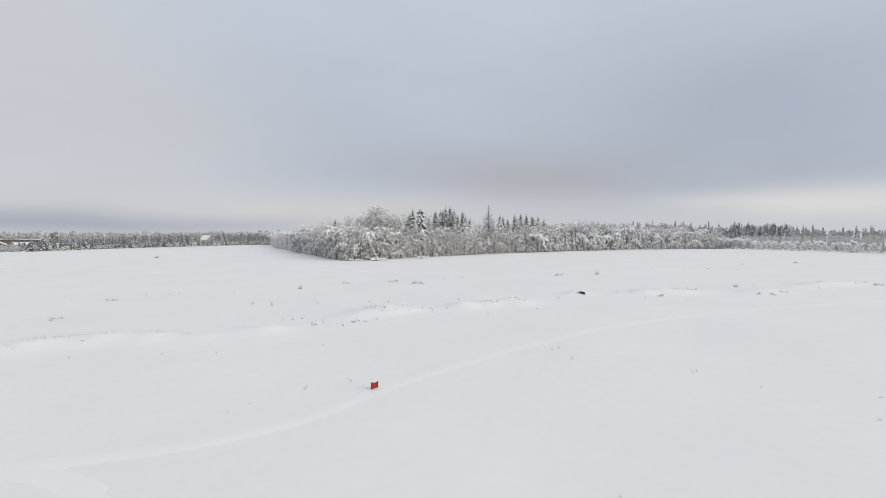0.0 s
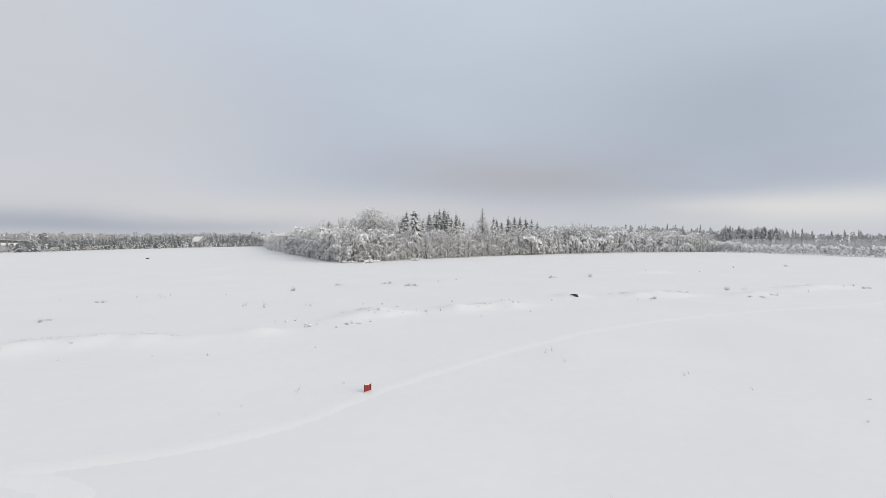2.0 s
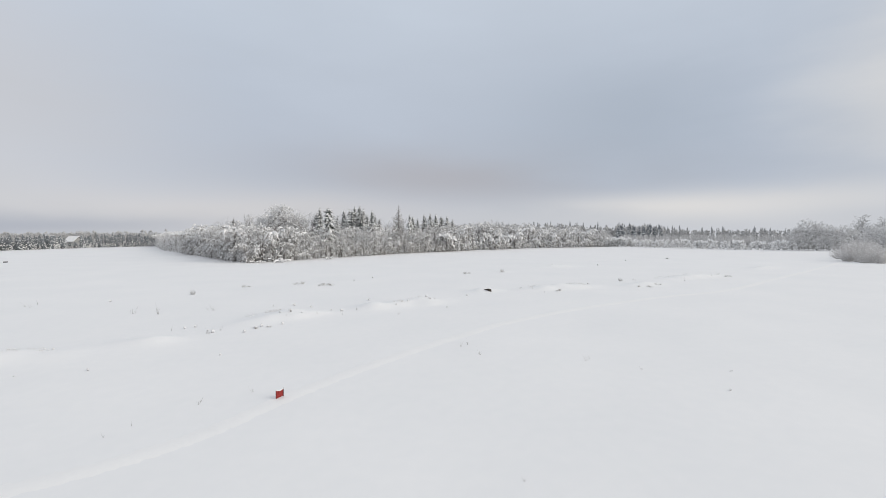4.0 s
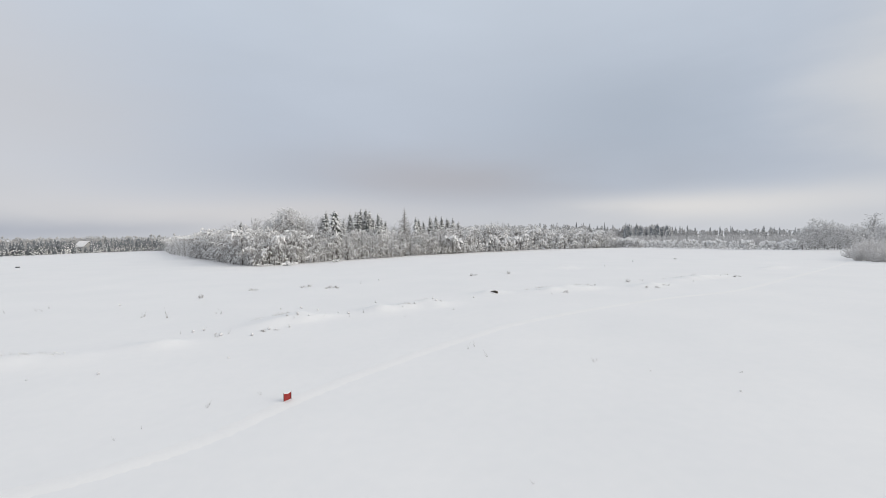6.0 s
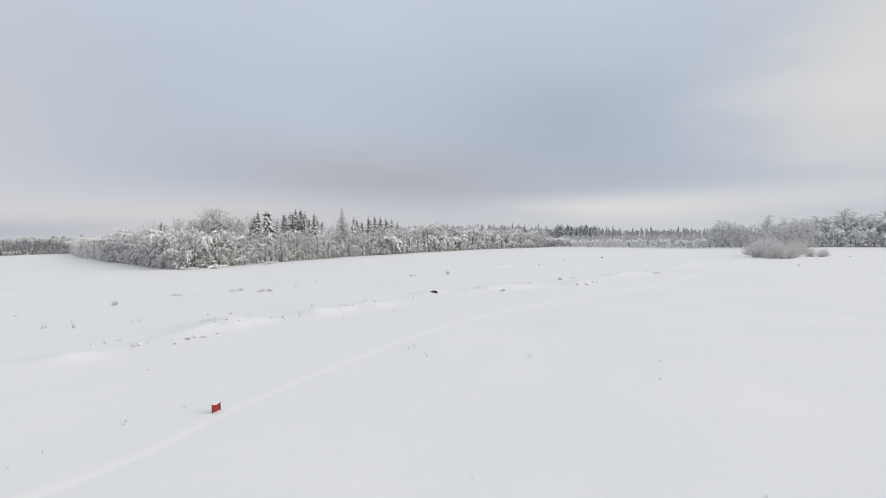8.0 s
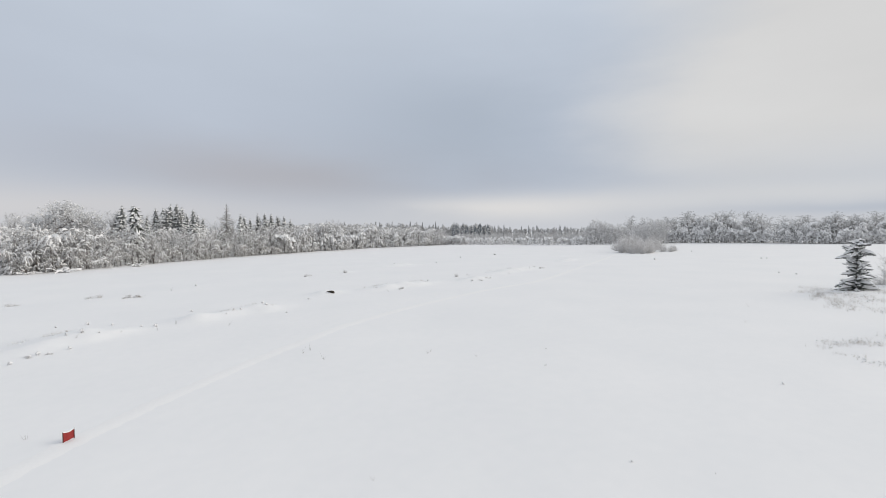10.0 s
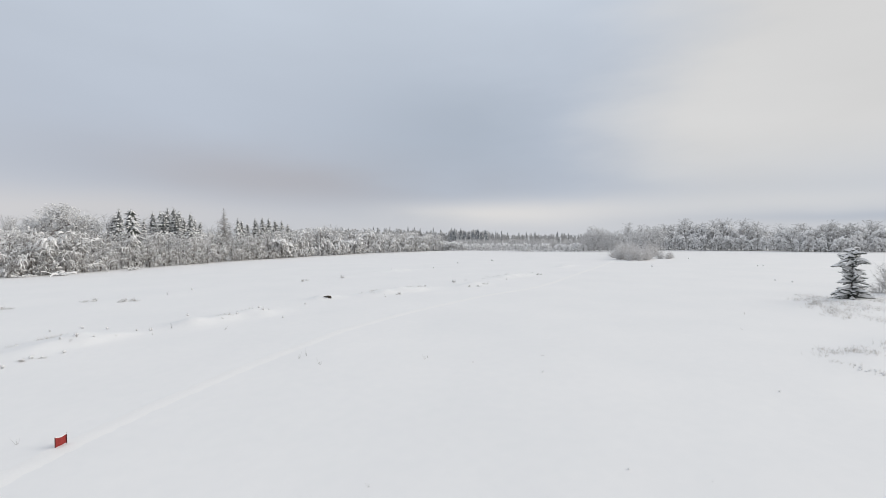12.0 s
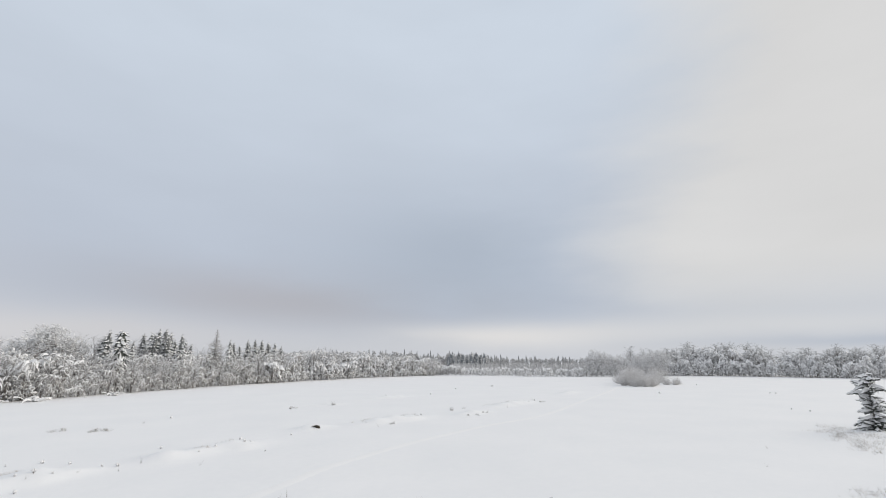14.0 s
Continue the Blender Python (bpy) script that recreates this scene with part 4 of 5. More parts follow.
def pine_height(x, y):
    return float(np.interp(bearing(x, y), (-43.5, -41.5, -37, -32, -27, -20), (3.7, 4.8, 5.3, 6.1, 6.6, 6.8)))


pines = [thing("pine_tree", list(zip(("trunk", "needles", "snow_cover"), conifer(600 + v, 7.0, 2.2, 10, 8, snow_amt=0.8, power=0.7, bare=0.0, droop=0.42, wide=0.40), (M_BARK, M_SPRUCE, M_LOAD))),
               "young dark pine with snow on its boughs in a row", "tree", "pines in the far row") for v in range(7)]
plant(pines, [turned(x, y, 0, rng.random() * 360, rng.uniform(0.85, 1.15), rng.uniform(0.8, 1.05) * pine_height(x, y) / 7.0 * (0.5 if abs(bearing(x, y) + 28.5) < 0.5 else 1.0)) for x, y in along(ROW_LEFT, 2.5, 0.8, rng, 0.4) ])
pine_far = [far_variant(zip(conifer(620 + v, 7.2, 2.0, 7, 6, snow_amt=0.7, power=0.75, droop=0.45, wide=0.42), (0, 1, 2))) for v in range(6)]
scatter("pine_thicket", pine_far, [p for p in places(ROW_LEFT, 3, 2.6, 3.4, 2.8, pine_height, 7.2, 0.6, low_front=0) if abs(bearing(p[0], p[1]) + 28.5) > 0.8], [M_BARK, M_SPRUCE, M_LOAD], "dense young pines with snowy tops", "young pines")
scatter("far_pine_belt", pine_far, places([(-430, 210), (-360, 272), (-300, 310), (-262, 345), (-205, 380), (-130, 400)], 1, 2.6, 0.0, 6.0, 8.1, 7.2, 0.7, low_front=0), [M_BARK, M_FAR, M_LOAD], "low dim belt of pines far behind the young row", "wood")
grey_back = [far_variant(((clumped(630 + v, 9.0, 2.6, 28, 0.66, low=0.0), 0),)) for v in range(5)]
scatter("grey_far_wood", grey_back, places([(-420, 200), (-330, 262), (-262, 300), (-205, 318), (-150, 330), (-118, 335)], 3, 2.8, 0.0, 4.0, lambda x, y: 7.5 if x < -190 else 8.2, 9.0, low_front=0.1), [M_HOAR], "low grey wood far behind the young pines", "wood")
plant([thing("round_pine", list(zip(("trunk", "needles", "snow_cover"), conifer(640, 10.0, 3.0, 7, 8, snow_amt=0.4, power=0.45, bare=0.35, droop=0.5), (M_BARK, M_PINE, M_LOAD))), "old pine taller than the young pines", "tree", "taller pines")],
      [turned(-181.5, 204.4, 0, 0, 0.75, 0.80), turned(-184.5, 205.5, 0, 90, 0.8, 0.77), turned(-134, 266, 0, 30, 0.6, 0.84)])
corner = thing("corner_bush", list(zip(("brushwood", "frost_cover"), fan(650, 6.0, 3.2, 150, 0.03, 4, snow_amt=0.5), (M_HOAR, M_LOAD))), "frosted bush between the pines and the birch wood", "bush", "frosted bushes by the pines")
plant([corner], [turned(-99, 262, 0, 0), turned(-104, 268, 0, 80, 1.0, 1.15), turned(-96, 270, 0, 160, 1.0, 1.2), turned(-109, 270, 0, 240, 0.7, 0.7)])

# frosted willows at the field's corner: x, y, height, width scale
WILLOWS = [(134.4, 95.6, 6.4, 1.0), (127.0, 89.0, 6.9, 0.8), (130.5, 88.0, 6.0, 0.9), (125.2, 85.2, 6.8, 0.8), (124.4, 82.4, 5.7, 0.7), (123.4, 79.6, 6.0, 0.7), (126.2, 79.4, 5.2, 0.7), (128.4, 80.2, 5.6, 0.6), (130.6, 81.6, 4.2, 0.9), (133.6, 83.2, 4.9, 0.7), (136.5, 84.5, 3.9, 0.9), (139.2, 82.3, 3.6, 0.9), (139.8, 80.0, 3.0, 0.8), (142.2, 80.9, 3.2, 0.7), (144.4, 81.6, 2.4, 0.8),
           (124.0, 87.4, 6.2, 0.7), (121.8, 82.0, 4.6, 0.8), (146, 98, 6.8, 1.2), (153, 101, 7.2, 1.3), (160, 108, 7.4, 1.4), (168, 116, 7.6, 1.5), (150, 92, 5.6, 1.3), (160, 99, 7.0, 1.5)]
ww = [thing("willow_bush", list(zip(("brushwood", "frost_cover"), fan(700 + v, 6.0, 2.7, 100, 0.036, 9, snow_amt=0.22, rough=0.35), (M_RIME, M_LOAD))),
            "round leafless willow bush grey with hoar frost", "bush", "willows at the field corner") for v in range(4)]
plant(ww, [turned(x, y, 0, 50 * i, k * h ** 0.5 / 6.0 ** 0.5, h / 6.0) for i, (x, y, h, k) in enumerate(WILLOWS)])
oaks = [thing("round_tree", list(zip(("trunk", "crown", "snow_cover"), colony(720 + v, 12.0, 4.0, 260, 1.6, lobes=9, snow_amt=0.3, load=0.17, fine=9, thick=0.022, low=0.6, reach=0.075), (M_BARK, M_HOAR, M_LOAD))),
              "broad round frosted tree at the field corner", "tree", "frosted trees at the field corner") for v in range(3)]
plant(oaks, [turned(x, y, 0, 65 * i, k * h / 12.0, h / 12.0) for i, (x, y, h, k) in enumerate([(187.0, 151, 10.8, 0.9), (189.2, 148.3, 13.4, 1.0), (191.4, 146.1, 12.6, 1.0), (194, 142.8, 11.4, 1.0), (197, 140.6, 10.8, 1.0), (202, 140, 9.9, 1.2), (207, 134, 10.0, 1.1), (212, 132, 11.8, 1.1), (217, 130, 13.0, 1.0), (223, 133, 13.6, 1.0), (214, 141, 10.4, 1.2)])])

# the spruce on the bank and the bare shrub beside it
def bank_spruce(at, h=5.55):
    r = random.Random(31)
    top = new("spruce_tree")
    tr = Geo()
    tr.tube([(0, 0, -0.3), (0.05, 0.02, h * 0.5), (0.02, -0.1, h * 0.98)], [0.12, 0.075, 0.012], 8)
    part("trunk", tr, M_BARK, top)
    # reach of the boughs to either side, from the ground up
    us = (0.0, 0.1, 0.2, 0.3, 0.4, 0.5, 0.6, 0.7, 0.8, 0.9, 1.0)
    one = (1.8, 2.1, 1.8, 1.1, 1.3, 1.15, 1.1, 1.9, 1.5, 0.9, 0.4)
    two = (1.3, 1.4, 1.5, 1.2, 1.05, 1.25, 1.2, 1.5, 1.3, 1.1, 0.5)
    levels = (0.02, 0.08, 0.13, 0.19, 0.27, 0.35, 0.41, 0.48, 0.55, 0.62, 0.68, 0.74, 0.81, 0.87, 0.92, 0.97)
    for i, u0 in enumerate(levels):
        n = 8 if u0 < 0.3 else 7 if u0 < 0.75 else 5
        for j in range(n):
            u = min(max(u0 + r.uniform(-0.045, 0.045), 0.015), 0.985)
            az = 6.283 * (j + r.uniform(-0.35, 0.35)) / n + i * 0.9
            side = 0.5 + 0.5 * math.cos(az - 1.80)
            if r.random() < 0.12:
                continue
            L = (side * float(np.interp(u, us, one)) + (1 - side) * float(np.interp(u, us, two))) * r.uniform(0.6, 1.3)
            pts = arc((0, -0.1 * u, h * u), az, r.uniform(-35, 12) + 22 * u, r.uniform(-48, 24) + 10 * u, L, 5)
            g, s = Geo(), Geo()
            w = 0.13 + 0.13 * L
            wd = [w * k * r.uniform(0.8, 1.2) for k in (0.4, 0.8, 1.0, 0.95, 0.7, 0.2)]
            g.ridge(pts, wd, [0.3 * k for k in wd], -0.05)
            for k in range(1, 6):
                for sgn in (-1, 1):
                    for f in range(3):
                        t = (f + r.random()) / 3
                        p = tuple(pts[k - 1][q] + (pts[k][q] - pts[k - 1][q]) * t for q in range(3))
                        a2 = az + sgn * r.uniform(0.5, 1.2)
                        ln = (0.16 + 0.17 * L) * r.uniform(0.6, 1.3) * (1.25 - 0.16 * k)
                        q = (p[0] + ln * math.cos(a2), p[1] + ln * math.sin(a2), p[2] - ln * r.uniform(0.05, 0.5))
                        g.spike(p, q, 0.045)
                        g.spike(p, (p[0] + 0.5 * ln * math.cos(a2), p[1] + 0.5 * ln * math.sin(a2), p[2] - ln * r.uniform(0.5, 0.9)), 0.03)
                        if r.random() < 0.42:
                            z = r.uniform(0.05, 0.10)
                            m = tuple(p[c] + (q[c] - p[c]) * r.uniform(0.3, 0.9) for c in range(3))
                            s.blob((m[0], m[1], m[2] + 0.05), 1.8 * z, 1.4 * z, 0.7 * z, r)
            ob = part("bough", g, M_NEEDLE, top)
            if r.random() < 0.85:
                k0, k1 = r.choice((0, 1, 1, 2)), r.choice((5, 6, 6))
                ws = [k * r.uniform(0.75, 1.25) + 0.03 for k in wd[k0:k1]]
                s.ridge([(p[0], p[1], p[2] + r.uniform(0.0, 0.04)) for p in pts[k0:k1]], ws, [0.42 * k + 0.05 for k in ws], 0.035)
            if s.f:
                part("snow_cushion", s, M_LOAD, ob)
    top.matrix_basis = at
    return tagged(top, "free-standing dark green spruce with snow on spreading boughs", "tree")


bank_spruce(turned(63.1, 15.55, hz(63.1, 15.55) - 0.05, 0))
thing("bare_shrub", list(zip(("brushwood", "frost_cover"), fan(810, 5.6, 2.6, 300, 0.015, 9, snow_amt=0.14), (M_SCRUB, M_LOAD))),
      "leafless grey shrub beside the spruce on the bank", "bush", at=turned(71.8, 13.3, hz(71.8, 13.3) - 0.05, 0))
thing("bare_shrub", list(zip(("brushwood", "frost_cover"), fan(811, 2.0, 1.5, 120, 0.010, 5, snow_amt=0.2), (M_SCRUB, M_LOAD))),
      "low leafless shrub half buried in snow near the spruce", "bush", at=turned(70.6, 15.0, hz(70.6, 15.0) - 0.05, 0))


# ---- small growth on the field ----
def tuft(seed, n, h, spread, lumps):
    rng2 = random.Random(seed)
    g, s = Geo(), Geo()
    for i in range(n):
        x, y = rng2.gauss(0, spread), rng2.gauss(0, spread * 0.6)
        a, L = rng2.random() * 6.28, h * rng2.uniform(0.5, 1.1)
        t = rng2.uniform(0.1, 0.6)
        g.spike((x, y, -0.05), (x + L * t * math.cos(a), y + L * t * math.sin(a), L), 0.005 + 0.004 * rng2.random())
    for i in range(lumps):
        q = rng2.uniform(0.06, 0.2)
        s.blob((rng2.gauss(0, spread), rng2.gauss(0, spread * 0.6), h * rng2.uniform(0.1, 0.5)), q, q, q * 0.7, rng2)
    return g, s


def spread_things(proto, tall, spots, wide=1.0):
    """Copies at x, y with the height given; tall is the height of the proto."""
    plant([proto], [turned(x, y, hz(x, y), 47 * i, wide * h / tall, h / tall) for i, (x, y, h) in enumerate(spots)])


def clump(seed):
    """Low uneven cushions of snow with short dark stalks poking out."""
    r = random.Random(seed)
    g, s = Geo(), Geo()
    for c in range(5):
        cx, cy, k = r.gauss(0, 0.6), r.gauss(0, 0.4), r.uniform(0.6, 1.2)
        for i in range(4):
            q = r.uniform(0.06, 0.14) * k
            s.blob((cx + r.gauss(0, 0.2), cy + r.gauss(0, 0.2), r.uniform(0.0, 0.14) * k), 1.9 * q, 1.7 * q, 0.5 * q, r)
        for i in range(11):
            pts = arc((cx + r.gauss(0, 0.2), cy + r.gauss(0, 0.2), 0.1 * r.random()), r.random() * 6.28, r.uniform(45, 85), r.uniform(-50, 50), r.uniform(0.15, 0.5) * k, 2)
            g.spike(pts[0], pts[1], 0.014)
            g.spike(pts[1], pts[2], 0.012)
    return g, s


CLUMPS = [(-7.0, 63.2, 0.6), (-4.0, 61.0, 0.55), (-3.1, 61.0, 0.5), (-13.8, 61.3, 0.45), (19.8, 73.8, 0.6), (-31.4, 35.0, 0.4), (-6.9, 33.7, 0.2), (-6.0, 33.9, 0.16), (24.5, 48.3, 0.4), (38.3, 50.2, 0.32), (40.4, 51.3, 0.32), (59.8, 59.3, 0.5), (87.2, 106.6, 0.6), (-34.1, 45.0, 0.3), (-34.8, 45.0, 0.26), (18.7, 18.2, 0.08), (36.9, 50.4, 0.3)]
spread_things(thing("grass_clump", list(zip(("dry_grass", "snow_dust"), clump(900), (M_STALK, M_LOAD))), "low clump of dry grass poking through snow", "grass", "grass clumps"), 0.5, CLUMPS, 0.62)
ROUND = [(-18.0, 54.8, 0.7), (26.8, 74.8, 0.85), (38.9, 57.2, 0.7)]
spread_things(thing("small_shrub", list(zip(("brushwood", "frost_cover"), fan(910, 0.62, 0.36, 60, 0.007, 4, snow_amt=0.35), (M_SCRUB, M_LOAD))), "small round leafless shrub on the open snow", "bush", "small shrubs"), 0.62, ROUND)
STEMS = [(-18.8, 42.6, 0.7), (-18.7, 42.9, 0.5), (-16.5, 41.9, 1.0), (-12.3, 42.7, 0.7), (-12.9, 43.1, 0.4), (-9.9, 32.7, 0.5), (-9.7, 32.5, 0.4), (-11.4, 35.3, 0.4), (-9.2, 33.5, 0.44), (-12.7, 34.4, 0.36), (-32.8, 48.0, 0.5), (-30.8, 48.9, 0.5), (-30.1, 48.5, 0.45), (-30.6, 50.3, 0.5), (-39.4, 45.9, 0.36), (-6.1, 19.0, 0.3), (-6.1, 19.3, 0.25), (-7.8, 17.4, 0.18), (-8.3, 16.6, 0.17),
         (-4.3, 20.1, 0.31), (0.4, 39.6, 0.6), (0.3, 65.8, 0.65), (3.9, 37.1, 0.39), (6.5, 25.4, 0.4), (7.0, 25.8, 0.44), (7.1, 23.5, 0.43), (12.5, 21.4, 0.36), (12.8, 21.6, 0.28), (41.4, 57.9, 0.6)]
STEMS += [(41.8, 57.9, 0.55), (41.2, 51.5, 0.6), (48.2, 55.2, 0.6), (22.3, 47.4, 0.5), (14.4, 19.3, 0.23), (57.0, 59.6, 0.55), (60.1, 61.4, 0.5), (-0.8, 38.0, 0.35), (-2.9, 37.8, 0.34), (-5.2, 36.9, 0.34), (44.6, 18.3, 0.4), (36.6, 15.2, 0.3), (4.7, 11.2, 0.19), (13.0, 6.1, 0.10)]
spread_things(thing("tall_weed", list(zip(("dry_grass", "snow_dust"), tuft(920, 5, 0.62, 0.07, 0), (M_STALK, M_LOAD))), "few thin dry weed stalks standing in snow", "weed", "weed stalks"), 0.62, STEMS)
DOTS = [(-24.5, 50.9, 0.26), (1.7, 45.8, 0.3), (12.7, 47.1, 0.25), (43.1, 88.2, 0.4), (53.0, 86.2, 0.4), (69.3, 99.9, 0.45), (-13.1, 25.0, 0.16), (-22.5, 27.0, 0.18), (-21.0, 24.2, 0.13), (-16.1, 24.7, 0.11), (-7.4, 26.7, 0.14), (8.8, 39.8, 0.2), (3.3, 70.0, 0.33), (31.9, 54.3, 0.28), (7.7, 43.0, 0.28), (99.0, 60.7, 0.6), (144.3, 75.8, 0.5), (119.7, 46.5, 0.5), (120.6, 45.7, 0.45), (82.6, 29.6, 0.3), (81.6, 27.0, 0.3), (23.2, 8.1, 0.12), (16.3, 15.9, 0.12), (11.6, 7.8, 0.08),
        (-6.9, 33.8, 0.20), (-6.6, 34.1, 0.30), (-6.1, 34.0, 0.16), (-5.2, 34.7, 0.24), (-5.8, 37.6, 0.20), (-5.0, 37.8, 0.30), (-4.1, 37.6, 0.16), (-3.8, 42.5, 0.24), (-11.5, 35.3, 0.20), (-9.6, 32.9, 0.30), (-10.1, 33.6, 0.16), (-12.0, 34.8, 0.24), (-1.8, 40.0, 0.20), (-0.9, 39.6, 0.30), (4.1, 41.0, 0.16), (5.4, 42.4, 0.24), (6.9, 45.4, 0.20), (8.0, 46.8, 0.30), (8.3, 43.3, 0.16), (-7.4, 32.5, 0.24), (-7.4, 44.1, 0.20), (-5.5, 44.1, 0.30)]
spread_things(thing("dry_weed", list(zip(("dry_grass", "snow_dust"), tuft(930, 6, 0.22, 0.07, 1), (M_LOG, M_LOAD))), "small dark weed head just above the snow", "weed", "weed heads"), 0.22, DOTS)


def grass_strip(name, line, n, wide, tall, label, seed):
    rng2 = random.Random(seed)
    P = smooth_line(line, 12)
    g, s = Geo(), Geo()
    tufts = [(p[0] + rng2.gauss(0, wide), p[1] + rng2.gauss(0, 0.8 * wide), rng2.uniform(0.4, 1.0)) for p in (P[rng2.randrange(len(P))] for _ in range(max(6, n // 14)))]
    for i in range(n):
        cx, cy, k = rng2.choice(tufts)
        x, y = cx + rng2.gauss(0, 0.22 * wide + 0.1), cy + rng2.gauss(0, 0.22 * wide + 0.1)
        z, h = hz(x, y), k * tall
        for k in range(rng2.randrange(1, 4)):
            a, L, t = rng2.random() * 6.28, h * rng2.uniform(0.25, 1.15), rng2.uniform(0.05, 0.9)
            g.spike((x, y, z - 0.05), (x + L * t * math.cos(a), y + L * t * math.sin(a), z + L * (1 - 0.3 * t)), 0.0045)
        if rng2.random() < 0.22:
            q = rng2.uniform(0.03, 0.07)
            s.blob((x, y, z + h * rng2.uniform(0.0, 0.55)), 1.4 * q, 1.2 * q, q * 0.7, rng2)
    V1, F1 = g.arrays()
    V2, F2 = s.arrays()
    me = mesh_of(name, np.concatenate([V1, V2]), np.concatenate([F1, F2 + len(V1)]), [M_GRASS, M_LOAD, M_STALK], np.concatenate([np.where(np.arange(len(F1)) // 3 % 8 == 0, 2, 0), np.ones(len(F2))]))
    return tagged(new(name, me), label, "grass", kind="stuff")


grass_strip("bank_grass", [(-8.0, 37.0), (-7.2, 39.6), (-5.8, 40.8), (-4.4, 40.2), (-3.0, 38.4)], 110, 0.5, 0.3, "sparse dry grass along the crest of a snowy bank", 1)
grass_strip("bank_grass", [(4.3, 42.2), (6.4, 44.2), (8.6, 43.8)], 80, 0.4, 0.3, "sparse dry grass on a low snowy bank", 2)
grass_strip("bank_grass", [(20.6, 51.2), (24.0, 53.2), (27.6, 53.8), (31.0, 53.0)], 240, 0.6, 0.36, "dry grass fringe on a long snow bank", 3)
grass_strip("bank_grass", [(-26.6, 26.6), (-24.6, 28.4), (-20.9, 28.9), (-17.4, 29.2)], 190, 0.8, 0.26, "faint dry grass along a smooth snow bank", 4)
grass_strip("bank_grass", [(45.9, 59.5), (50.4, 60.2), (55.0, 61.0), (62.0, 63.4)], 170, 0.7, 0.32, "dry grass on a low snow bank", 5)
grass_strip("bank_grass", [(63.2, 20.2), (61.6, 18.8), (59.5, 17.4), (57.0, 15.2), (55.6, 13.0), (56.0, 10.6)], 900, 1.5, 0.44, "thick frosted grass round the foot of the spruce", 6)
grass_strip("bank_grass", [(57.0, 17.4), (54.4, 15.8), (51.9, 14.2), (49.3, 12.7)], 380, 0.7, 0.66, "tall dry reed grass on the bank", 7)
grass_strip("bank_grass", [(61.0, 18.0), (62.0, 13.5), (61.0, 10.4), (67.0, 12.4), (71.0, 14.0)], 500, 1.6, 0.42, "frosted grass and weeds on the bank", 13)
grass_strip("bank_grass", [(33.2, 9.5), (33.7, 8.6), (34.6, 7.9), (36.0, 7.4), (38.5, 7.0), (41.0, 6.4)], 230, 0.7, 0.44, "frosted grass on a low snow bank", 8)
grass_strip("bank_grass", [(31.2, 8.0), (30.6, 7.3), (30.3, 6.7), (30.5, 6.0)], 110, 0.4, 0.24, "few frosted weeds beside the bank", 9)
grass_strip("bank_grass", [(54.0, 14.6), (51.6, 12.8), (49.8, 11.2), (50.4, 9.6)], 220, 0.8, 0.48, "scattered frosted weeds in front of the bank", 12)


# ---- objects on the field ----
def marker():
    panel, hem, hem_b, a, b, cap = Geo(), Geo(), Geo(), Geo(), Geo(), Geo()
    n = 8
    rows = []
    for i in range(n + 1):
        u = i / n
        x, y = -0.165 + 0.33 * u, 0.02 * math.sin(3.1 * u) + 0.015 * math.sin(9 * u)
        top, low = 0.37 + 0.045 * (2 * u - 1) ** 2 - 0.015, 0.02 + 0.04 * u
        rows.append([(x, y - 0.004, low), (x, y + 0.004, low), (x, y + 0.004, top), (x, y - 0.004, top)])
        cap.v += [(x, y - 0.02, top), (x, y + 0.02, top), (x, y, top + 0.03)]
    panel.rings(rows)
    for i in range(n):
        k = 3 * i
        for p, q in ((0, 1), (1, 2), (2, 0)):
            cap.f += [(k + p, k + q, k + 3 + q), (k + p, k + 3 + q, k + 3 + p)]
    hem.box(-0.177, -0.008, 0.0, -0.158, 0.008, 0.42)
    hem_b.box(0.155, -0.008, 0.04, 0.17, 0.014, 0.40)
    a.tube([(-0.168, 0.012, -0.25), (-0.168, 0.012, 0.415)], [0.012, 0.011], 8)
    b.tube([(0.165, 0.012, -0.25), (0.172, 0.012, 0.455)], [0.012, 0.011], 8)
    return [("panel", panel, M_RED), ("hem", hem, M_EDGE), ("hem", hem_b, M_EDGE), ("stake", a, M_STAKE), ("stake", b, M_PLASTER), ("snow_cap", cap, M_LOAD)]


thing("trail_marker", marker(), "red cloth trail marker on two stakes beside the ski trail", "trail marker", at=turned(-3.0, 19.1, hz(-3.0, 19.1) - 0.01, 40, 1.03, 0.88))


def stump():
    r = random.Random(3)
    log, cap = Geo(), Geo()
    pts = [(-0.8, 0, 0.34), (-0.35, 0, 0.31), (0.1, 0.02, 0.28), (0.4, 0.02, 0.18), (0.55, 0, -0.1)]
    log.tube(pts, [0.05, 0.12, 0.22, 0.27, 0.2], 8)
    log.tube([(0.2, 0, 0.0), (0.3, -0.05, 0.3)], [0.16, 0.1], 6)
    cap.ridge([(-0.3, 0.05, 0.43), (0.1, 0.08, 0.5), (0.4, 0.08, 0.44), (0.55, 0.05, 0.3)], [0.06, 0.2, 0.26, 0.1], [0.03, 0.06, 0.07, 0.04])
    return [("log", log, M_LOG), ("snow_cap", cap, M_LOAD)]


thing("fallen_log", stump(), "dark rotten log end sticking out of a snow mound", "log", at=turned(15.95, 49.5, hz(15.95, 49.5) - 0.02, -20, 0.6))


